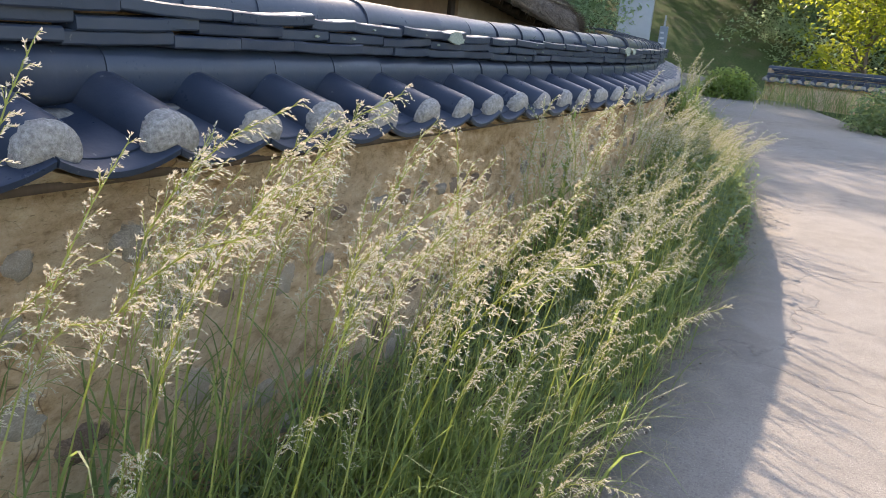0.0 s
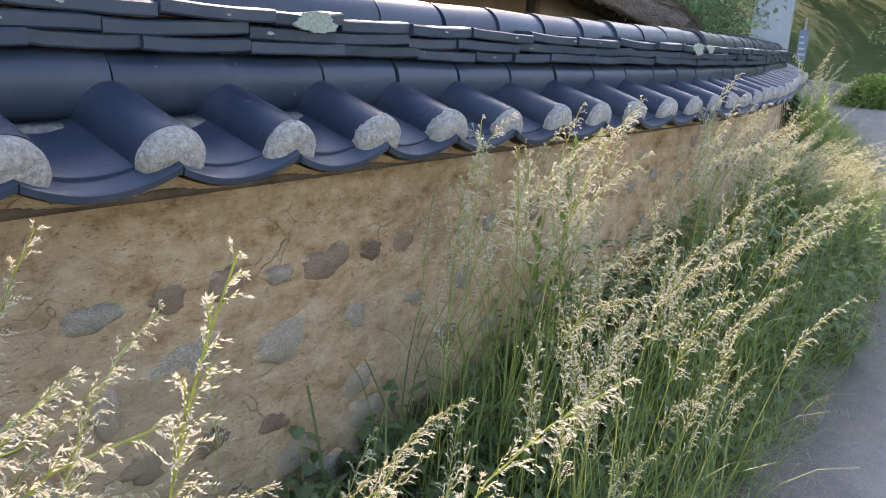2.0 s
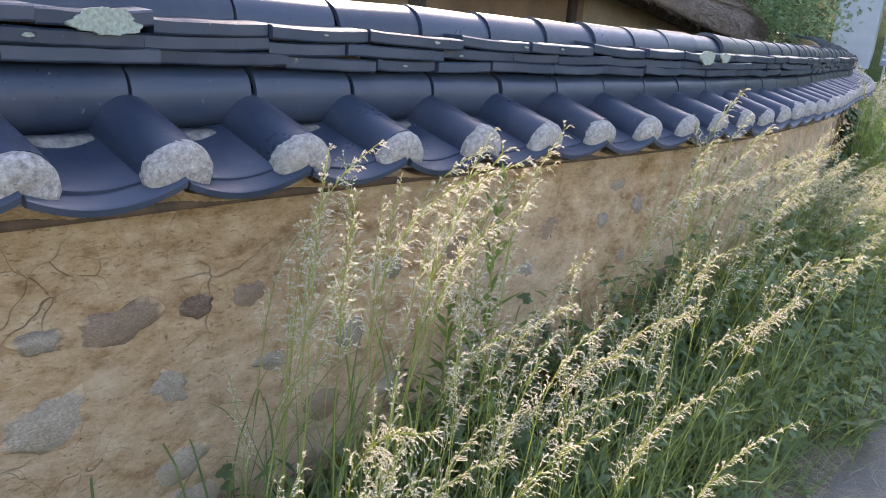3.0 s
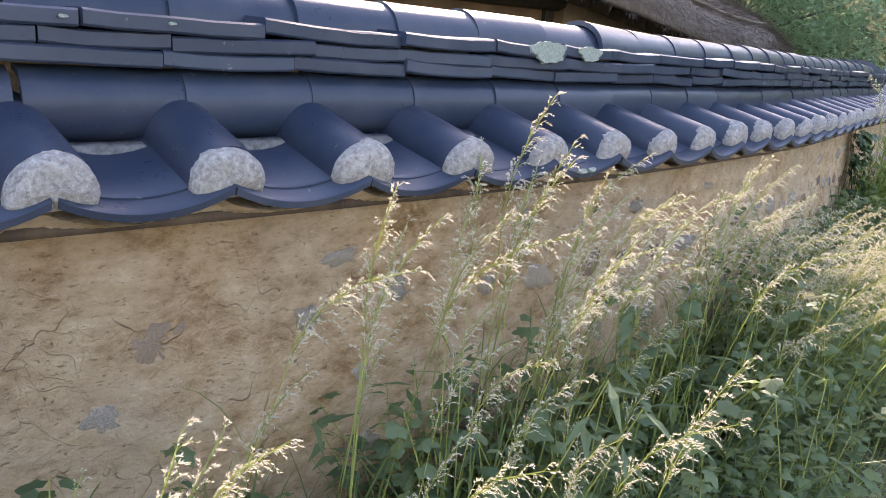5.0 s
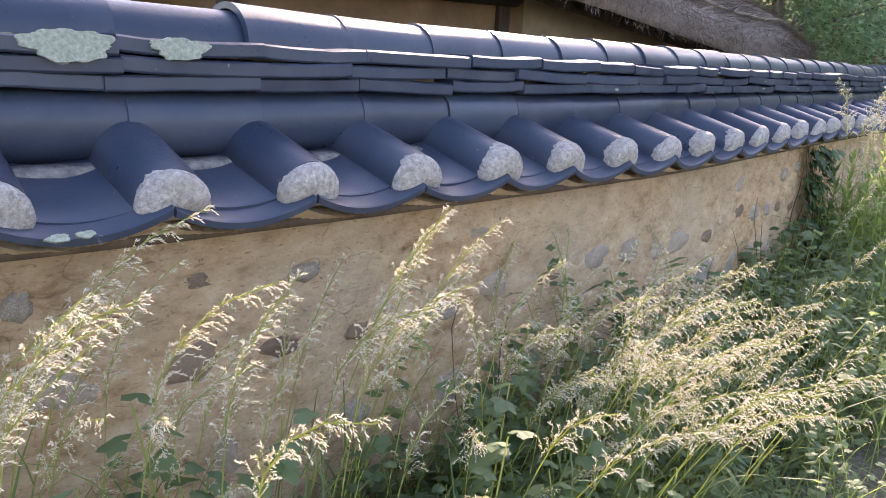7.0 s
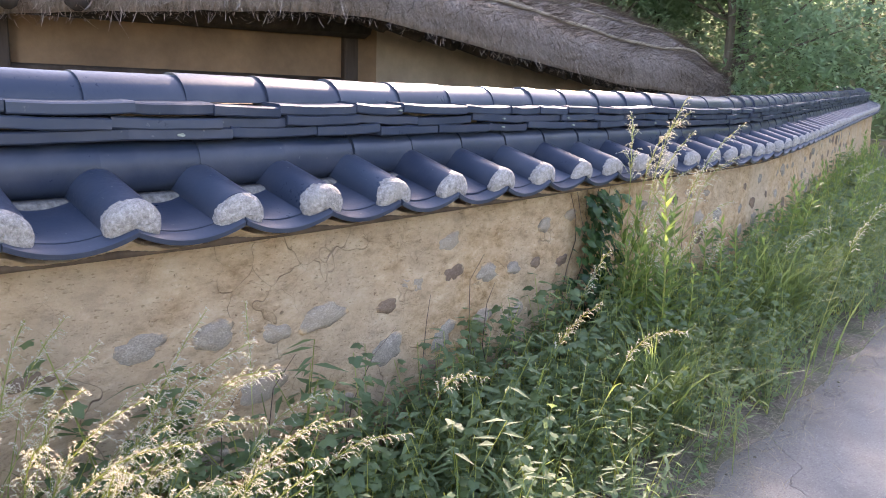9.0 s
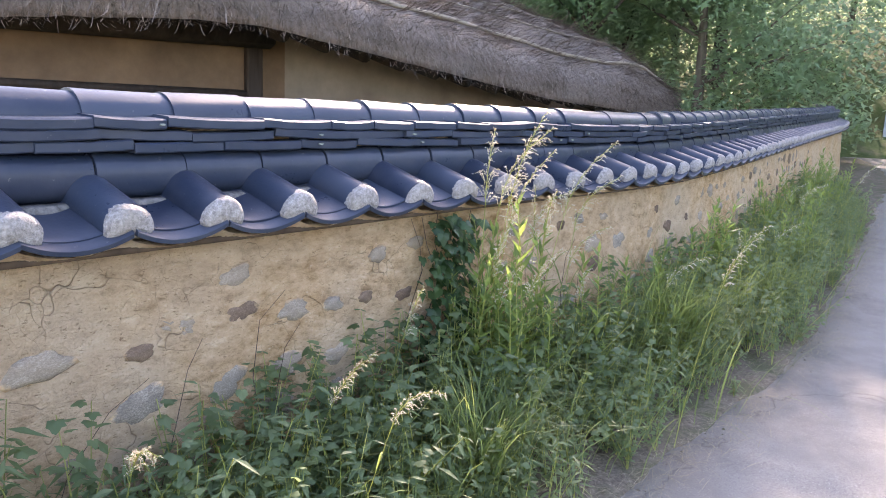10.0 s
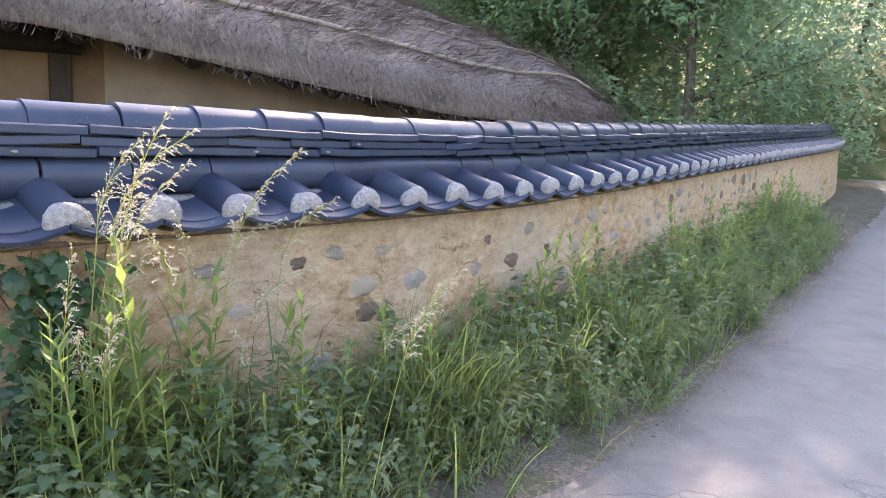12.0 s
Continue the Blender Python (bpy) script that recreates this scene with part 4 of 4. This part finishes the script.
def build_ivy():
    """A climber on the wall face."""
    q = random.Random(77)
    ivy = tagged(new("ivy"), "dark green lobed ivy climbing the earth wall to the eave", "ivy")
    for k in range(5):
        s0, pts = 7.38 + 0.08 * k, []
        for i in range(9):
            z = GROUND + 0.02 + i * 0.108
            pts.append(lane(s0 + 0.05 * math.sin(i * 1.3 + k), face_u(z) + 0.02 + 0.02 * math.sin(i + k), z))
        v, f = tube(pts, [0.004 - 0.0003 * i for i in range(9)], 4)
        part_of(ivy, "vine_stem", mesh_from("vine_stem", v, f, [EAVE_WOOD]))
    soup = Soup()
    for _ in range(330):
        z = GROUND + q.uniform(0.05, 0.90)
        wide = 0.075 + 0.07 * max(0, 0.6 - (z - GROUND))
        s = 7.55 + q.gauss(0, wide)
        p = lane(s, face_u(z) + q.uniform(0.015, 0.12), z)
        a = heading(s)
        soup.add(lobed_leaf(q.uniform(0.05, 0.085), q.randrange(9)), p, rot(a, 0, 0) @ rot(0, 0, q.uniform(0.4, 1.3)) @ rot(q.uniform(-0.8, 0.8), q.uniform(-0.5, 0.5), 0))
    part_of(ivy, "leaves", soup.mesh("leaves", [IVY]))


# ---- thatched house ----
HOUSE_O, HOUSE_A = Vector((-5.95, 8.31, 0)), radians(12)
HX, HY = Vector((-math.sin(HOUSE_A), math.cos(HOUSE_A), 0)), Vector((-math.cos(HOUSE_A), -math.sin(HOUSE_A), 0))   # along, and back from the lane
A0, A1, H_DEP = -2.5, 5.4, 5.4      # the lane side runs from A0 to A1, with the post at 0
H_LEN = A1 - A0


def house(a, b, z):
    return HOUSE_O + HX * a + HY * b + Vector((0, 0, z))


def slab(corners, thick):
    """A thick panel from four corners, pushed back along its normal."""
    c = [Vector(p) for p in corners]
    nrm = (c[1] - c[0]).cross(c[3] - c[0]).normalized() * thick
    v = c + [p - nrm for p in c]
    return v, [(0, 1, 2, 3), (7, 6, 5, 4), (0, 4, 5, 1), (1, 5, 6, 2), (2, 6, 7, 3), (3, 7, 4, 0)]


def eave_height(a):
    """The eave is level near the middle post and sags to both ends."""
    return 2.055 - 0.125 * max(0.0, min(a, 2.6) + 0.3) - 0.05 * max(0.0, min(a, 5.6) - 2.6) - 0.06 * max(0.0, -a - 0.8)


def build_house():
    h = tagged(new("thatched_house"), "old house with thick grey straw thatch and clay walls", "house")
    ground = 0.15

    def panel(corners, mat, label=""):
        v, f = slab(corners, 0.12)
        part_of(h, "wall_panel", mesh_from("wall_panel", v, f, [mat]), label=label)

    def front(a0, a1, mat, label):
        panel([house(a0, 0, ground), house(a1, 0, ground), house(a1, 0, eave_height(a1) + 0.14), house(a0, 0, eave_height(a0) + 0.14)], mat, label)

    front(A0, -0.05, SHADED_HOUSE_CLAY, "smoothed ochre clay wall panel")
    front(0.05, 0.28, SHADED_HOUSE_CLAY, "smoothed ochre clay wall panel")
    front(0.28, A1, HOUSE_LIME, "dull grey-tan rendered wall panel")
    for c in ((A0, H_DEP, A0, 0), (A1, 0, A1, H_DEP), (A1, H_DEP, A0, H_DEP)):
        t0, t1 = eave_height(c[0]) + 0.14, eave_height(c[2]) + 0.14
        panel([house(c[0], c[1], ground), house(c[2], c[3], ground), house(c[2], c[3], t1), house(c[0], c[1], t0)], SHADED_HOUSE_CLAY)

    def beam(name, p, q, r, sides=8):
        v, f = tube([p, (Vector(p) + Vector(q)) / 2, q], [r, r, r], sides)
        part_of(h, name, mesh_from(name, v, f, [DARK_WOOD], smooth=True), label="smoke-darkened timber")

    for a, b in ((0, 0), (A0, 0), (A1, 0), (A0, H_DEP), (A1, H_DEP)):
        me = box_mesh("post", (-0.058, -0.065, 0.1), (0.058, 0.065, eave_height(a) + 0.12), DARK_WOOD, 0.01)
        part_of(h, "post", me, Matrix.Translation(house(a, b, 0)) @ Matrix.Rotation(HOUSE_A, 4, 'Z'))
    beam("plate_beam", house(A0, -0.06, eave_height(A0) + 0.03), house(0.12, -0.06, 2.015), 0.11)
    beam("plate_beam", house(0.12, -0.02, 2.12), house(A1, -0.02, eave_height(A1) + 0.13), 0.07)
    beam("sill_beam", house(A0, -0.02, 1.565), house(0, -0.02, 1.565), 0.03)
    beam("sill_beam", house(0.22, -0.02, 1.50), house(A1, -0.02, 1.46), 0.045)
    for i in range(23):
        a = -2.52 + 0.36 * i
        if i not in (3, 4, 5):
            beam("rafter", house(a, 0.6, eave_height(a) + 0.24), house(a, -0.46, eave_height(a) - 0.035), 0.055, 10)

    # thatch: a soft hipped cushion
    na, nb = 64, 44
    o = 0.75
    verts, faces = [], []

    def surface(ta, tb):
        a = A0 - o + (H_LEN + 2 * o) * ta
        b = -o + (H_DEP + 2 * o) * tb
        ea, eb = min(ta, (1 - ta) * 0.95) * (H_LEN + 2 * o), min(tb, 1 - tb) * (H_DEP + 2 * o)
        d = (min(ea, 2.6) ** -4 + min(eb, 2.6) ** -4) ** -0.25 if ea > 1e-6 and eb > 1e-6 else 0.0
        z = eave_height(a) + 0.21 * min(1.0, (d / 0.14)) ** 0.5 + 0.54 * min(d, 2.6)
        # rounded corners
        ca, cb = a - (A0 + A1) / 2, b - H_DEP / 2
        ra, rb = H_LEN / 2 + o, H_DEP / 2 + o
        k = max(0.0, abs(ca) / ra + abs(cb) / rb - 1.45)
        return house((A0 + A1) / 2 + ca * (1 - 0.26 * k), H_DEP / 2 + cb * (1 - 0.26 * k), z + 0.03 * noise.fractal(Vector((a * 2, b * 2, 0)), 1, 2, 4))

    for i in range(na + 1):
        for j in range(nb + 1):
            verts.append(surface(i / na, j / nb))
    n = nb + 1
    for i in range(na):
        for j in range(nb):
            faces.append((i * n + j, i * n + j + 1, (i + 1) * n + j + 1, (i + 1) * n + j))
    base = len(verts)
    # soffit
    for i in range(na + 1):
        for j in range(nb + 1):
            p = surface(i / na, j / nb)
            a, b = A0 - o + (H_LEN + 2 * o) * i / na, -o + (H_DEP + 2 * o) * j / nb
            d = max(0.0, min(min(i / na, 1 - i / na) * (H_LEN + 2 * o), min(j / nb, 1 - j / nb) * (H_DEP + 2 * o)))
            verts.append(Vector((p.x, p.y, eave_height(a) - 0.06 + 0.28 * min(d, 1.2) + 0.02 * noise.noise(Vector((a * 4, b * 4, 3))))))
    for i in range(na):
        for j in range(nb):
            faces.append((base + i * n + j + 1, base + i * n + j, base + (i + 1) * n + j, base + (i + 1) * n + j + 1))
    rim = [(i, 0) for i in range(na + 1)] + [(na, j) for j in range(1, nb + 1)] + [(i, nb) for i in range(na - 1, -1, -1)] + [(0, j) for j in range(nb - 1, 0, -1)]
    for k in range(len(rim)):
        (i, j), (i2, j2) = rim[k], rim[(k + 1) % len(rim)]
        faces.append((i * n + j, i2 * n + j2, base + i2 * n + j2, base + i * n + j))
    roof = part_of(h, "thatch", mesh_from("thatch", verts, faces, [THATCH], smooth=True), label="thick weathered grey-brown straw thatch")
    # loose straws over the slope and hanging at the rim
    q = random.Random(8)
    soup = Soup()
    straws = [ribbon(random.uniform(0.08, 0.22), 0.008, random.uniform(0.1, 1.2), 900 + i, 3) for i in range(12)]
    for _ in range(34000):
        ta, tb = q.random(), q.random() * 0.55
        if q.random() < 0.35:
            ta = q.random() * 0.3 if q.random() < 0.5 else ta
        p = surface(ta, tb)
        e = 0.01
        du = surface(min(1, ta + e), tb) - p
        dv = surface(ta, min(1, tb + e)) - p
        nrm = du.cross(dv).normalized()
        nrm = nrm if nrm.z > 0 else -nrm
        down = (Vector((0, 0, -1)) + nrm * nrm.z)
        down = down.normalized() if down.length > 1e-3 else HX.copy()
        d = down + nrm * q.uniform(0.02, 0.35) + Vector((q.uniform(-0.45, 0.45), q.uniform(-0.45, 0.45), 0))
        soup.add(straws[q.randrange(12)], p + nrm * 0.004, align(d), q.uniform(0.7, 1.6))
    for _ in range(16000):
        if q.random() < 0.72:
            ta, tb, out = q.random(), 0.0, -HY
        else:
            ta, tb, out = 0.0, q.random() * 0.7, -HX
        p = surface(ta, tb)
        z = p.z + q.uniform(-0.09, 0.28)
        d = out * q.uniform(0.3, 1.0) + Vector((q.uniform(-0.5, 0.5), q.uniform(-0.5, 0.5), -q.uniform(0.0, 0.9)))
        soup.add(straws[q.randrange(12)], (p.x, p.y, z), align(d), q.uniform(0.4, 0.8))
    part_of(roof, "loose_straw", soup.mesh("loose_straw", [THATCH, THATCH, THATCH]), label="frayed straw ends")
    # ropes and a pole that hold the thatch down
    for tb in (0.06, 0.14, 0.21, 0.28, 0.35, 0.42):
        pts = [surface(t / 24, tb + 0.01 * math.sin(t)) + Vector((0, 0, 0.02)) for t in range(1, 24)]
        r = 0.020 if tb == 0.06 else 0.008
        v, f = tube(pts, [r] * len(pts), 6)
        part_of(h, "thatch_rope", mesh_from("thatch_rope", v, f, [ROPE], smooth=True), label="straw rope and pole over the thatch")


# ---- trees and backdrop ----
def tree_meshes(seed, height, crown_r, leaves, leaf, mat):
    q = random.Random(seed)
    limbs = Soup()
    lean = Vector((q.uniform(-0.1, 0.1), q.uniform(-0.1, 0.1), 1))
    trunk_pts = [lean * (height * 0.62 * i / 6) + Vector((q.uniform(-0.1, 0.1) * i / 6, q.uniform(-0.1, 0.1) * i / 6, 0)) for i in range(7)]
    v, f = tube(trunk_pts, [0.034 * height * 0.5 * (1 - 0.75 * i / 6) for i in range(7)], 9)
    limbs.add((v, f, [0] * len(f)))
    tips = []
    for k in range(15):
        p = trunk_pts[2 + k % 5]
        az, el = k * 2.4 + q.uniform(-0.4, 0.4), q.uniform(0.15, 1.1)
        l = crown_r * q.uniform(0.55, 1.05)
        d = Vector((math.cos(az) * math.cos(el), math.sin(az) * math.cos(el), math.sin(el)))
        mid, tip = p + d * l * 0.5 + Vector((0, 0, 0.05 * l)), p + d * l + Vector((0, 0, 0.12 * l))
        v, f = tube([p, mid, tip], [0.016 * height * 0.35, 0.011 * height * 0.3, 0.003 * height * 0.3], 5)
        limbs.add((v, f, [0] * len(f)))
        tips += [mid, tip, tip, p + d * l * 0.75]
    tips.append(trunk_pts[-1] + Vector((0, 0, height * 0.25)))
    tips += [Vector((math.cos(k) * crown_r * 0.6, math.sin(k) * crown_r * 0.6, height * 0.16)) for k in range(7)]
    crown = Soup()
    kinds = [leaflet(leaf, leaf * 0.5), leaflet(leaf * 0.8, leaf * 0.45, 0.5)]
    clumps = []
    for t in tips:
        for _ in range(3):
            clumps.append((t + Vector((q.gauss(0, 0.22), q.gauss(0, 0.22), q.gauss(0, 0.2))) * crown_r, crown_r * q.uniform(0.13, 0.3)))
    for _ in range(leaves):
        c, r = clumps[q.randrange(len(clumps))]
        d = Vector((q.gauss(0, 1), q.gauss(0, 1), q.gauss(0, 0.7))).normalized() * r * q.random() ** 0.4
        crown.add(kinds[q.randrange(2)], c + d, rot(q.uniform(0, 6.28), q.uniform(-0.7, 0.7), q.uniform(-0.6, 0.9)), q.uniform(0.7, 1.3))
    return limbs.mesh("trunk", [BARK]), crown.mesh("crown", [mat])


def build_trees():
    kinds = [tree_meshes(60 + i, 8.0 + i, 3.2 + 0.3 * i, 24000, 0.18, HAZY_TREE_LEAF) for i in range(4)]
    q = random.Random(90)

    def plant(x, y, k, scale, label="broad-leaved tree with dense dark green foliage", name="tree", group="trees on the slope"):
        t = new(name)
        t.matrix_world = Matrix.Translation((x, y, hill(x, y) - 0.05)) @ Matrix.Rotation(q.uniform(0, 6.28), 4, 'Z') @ Matrix.Scale(scale, 4)
        tagged(t, label, "tree", group)
        part_of(t, "trunk", k[0], label="grey-brown bark")
        part_of(t, "crown", k[1])

    def clear(p):
        """Leaves the view to the shed open, and the sun's way to the bend."""
        az = math.degrees(math.atan2(0.4 - p.x, p.y - 0.5))
        if (19.0 < az < 27.5 and p.y < 27) or (21.5 < az < 26.5 and p.y < 38):
            return False
        d = p - Vector((-2.5, 20.5))
        along, off = d.x * -0.78 + d.y * 0.63, abs(d.x * 0.63 + d.y * 0.78)
        return not (0 < along < 20 and off < 5)

    spots = []
    for row, (dist, gap) in enumerate(((17.5, 2.8), (21, 3.0), (26, 3.4), (32, 4.0))):
        for i in range(-10, 12):
            along = i * gap + q.uniform(-0.8, 0.8) + (row % 2) * gap / 2
            d = dist + q.uniform(-1, 1)
            base = Vector((-2, 9))
            out, side = Vector((-0.70, 0.71)), Vector((0.71, 0.70))
            p = base + out * d + side * along
            if p.y > 9 and not (-7 < p.x < 5 and p.y < 27) and p.x > -48 and p.x < 22 and clear(p):
                spots.append((p.x, p.y))
    for x, y in spots:
        plant(x, y, kinds[q.randrange(4)], q.uniform(0.8, 1.15))
    plant(-18.4, 27.4, kinds[3], 1.3)
    young = tree_meshes(70, 4.6, 1.9, 5200, 0.17, YOUNG_LEAF)
    plant(-3.1, 22.5, young, 1.0, "young tree with sunlit yellow-green leaves", "young_tree", "")


def build_far_wall():
    """The tiled wall on the other side of the bend."""
    w = tagged(new("wall_far"), "distant tan wall with small dark tiled roof", "wall", kind="structure")
    p0, az = Vector((-4.95, 20.1, 0)), radians(-6)
    base = 1.25

    def frame_at(s, u, z):
        return Matrix.Translation(p0 + Vector((math.cos(az) * s - math.sin(az) * -u * -1, math.sin(az) * s + math.cos(az) * -u, z - 0.22))) @ Matrix.Rotation(az, 4, 'Z')

    def place(s, u, z):
        return frame_at(s, u, z).translation

    body = [(face_u(z), z) for z in (-0.1, 0.5, 1.115)] + [(-0.575, 1.115), (-0.6, -0.1)]
    part_of(w, "wall_body", curved_prism(body, np.arange(0, 9, 0.5), place, "wall_body", [CLAY], 0.01))
    bed = [(-0.02, 1.118), (-0.005, 1.150), (-0.20, 1.24), (-0.20, 1.45), (-0.46, 1.45), (-0.46, 1.25), (-0.64, 1.16), (-0.64, 1.118)]
    part_of(w, "clay_bedding", curved_prism(bed, np.arange(0, 9, 0.5), place, "clay_bedding", [CLAY], 0.0))
    wall_top(frame_at, 0, 31, w, 9)


def build_far_things():
    b = tagged(new("shed"), "plain shed with pale blue-grey rendered walls", "shed")
    part_of(b, "wall", box_mesh("wall", (0.45, 0, 0), (1.7, 1.6, 6.6), PALE_RENDER, 0.02))
    part_of(b, "roof", box_mesh("roof", (0.25, -0.2, 6.6), (1.9, 1.8, 6.75), TILE, 0.02))
    b.matrix_world = Matrix.Translation((-13.2, 27.6, hill(-13.2, 27.6) - 0.5)) @ Matrix.Rotation(radians(22), 4, 'Z')
    s = tagged(new("notice_sign"), "small blue-grey notice board on a steel post", "sign")
    part_of(s, "post", box_mesh("post", (-0.03, -0.03, 0), (0.03, 0.03, 2.1), STEEL, 0.008))
    board = part_of(s, "board", box_mesh("board", (-0.14, -0.05, 0.85), (0.14, -0.032, 1.75), SIGN_BLUE, 0.008))
    for i in range(4):
        part_of(board, "text_bar", box_mesh("text_bar", (-0.10, -0.054, 1.0 + 0.17 * i), (0.10 - 0.03 * i, -0.051, 1.06 + 0.17 * i), PALE_RENDER, 0))
    s.matrix_world = Matrix.Translation((-10.0, 25.6, hill(-10.0, 25.6))) @ Matrix.Rotation(radians(20), 4, 'Z')
    # rank growth by the far wall
    q = random.Random(55)
    soup = Soup()
    for _ in range(1500):
        x, y = q.uniform(-6.5, 3), q.gauss(19.2, 0.45)
        soup.add(BLADES[q.randrange(24)], (x, y, hill(x, y)), lean_turn(q.uniform(0, 6.28), q.uniform(0, 0.3)), q.uniform(1.0, 2.2))
    tagged(new("rough_grass", soup.mesh("rough_grass", [BLADE, CULM, SEED])), "rank bright green grass below the far wall", "grass", kind="stuff")
    for x, y, r, name, mat, lab in ((-1.35, 16.0, 0.9, "shrub", HERB, "rounded dark green leafy shrub at the lane side"), (-5.6, 19.4, 0.75, "shrub", LANCE, "bright green shrub beside the far wall")):
        soup = Soup()
        for _ in range(2600):
            d = Vector((q.gauss(0, 1), q.gauss(0, 1), abs(q.gauss(0, 1)))).normalized() * r * q.uniform(0.55, 1.05)
            soup.add(leaflet(0.11, 0.06), (d.x, d.y, d.z * 1.1), rot(q.uniform(0, 6.28), q.uniform(-0.7, 0.7), q.uniform(-0.5, 0.9)))
        sh = tagged(new(name), lab, "shrub")
        sh.matrix_world = Matrix.Translation((x, y, hill(x, y)))
        part_of(sh, "foliage", soup.mesh("foliage", [mat]))
        v, f = tube([(0, 0, -0.05), (0.05, 0, 0.3), (0.1, 0.05, 0.7 * r)], [0.04, 0.03, 0.01], 6)
        part_of(sh, "stem", mesh_from("stem", v, f, [BARK]))


build_ground()
build_road()
build_verge()
build_house()
build_litter()
build_dry_stalks()
build_far_things()
build_trees()
build_ivy()
build_weeds()
build_herbs()
build_grass()
build_far_wall()
build_wall()
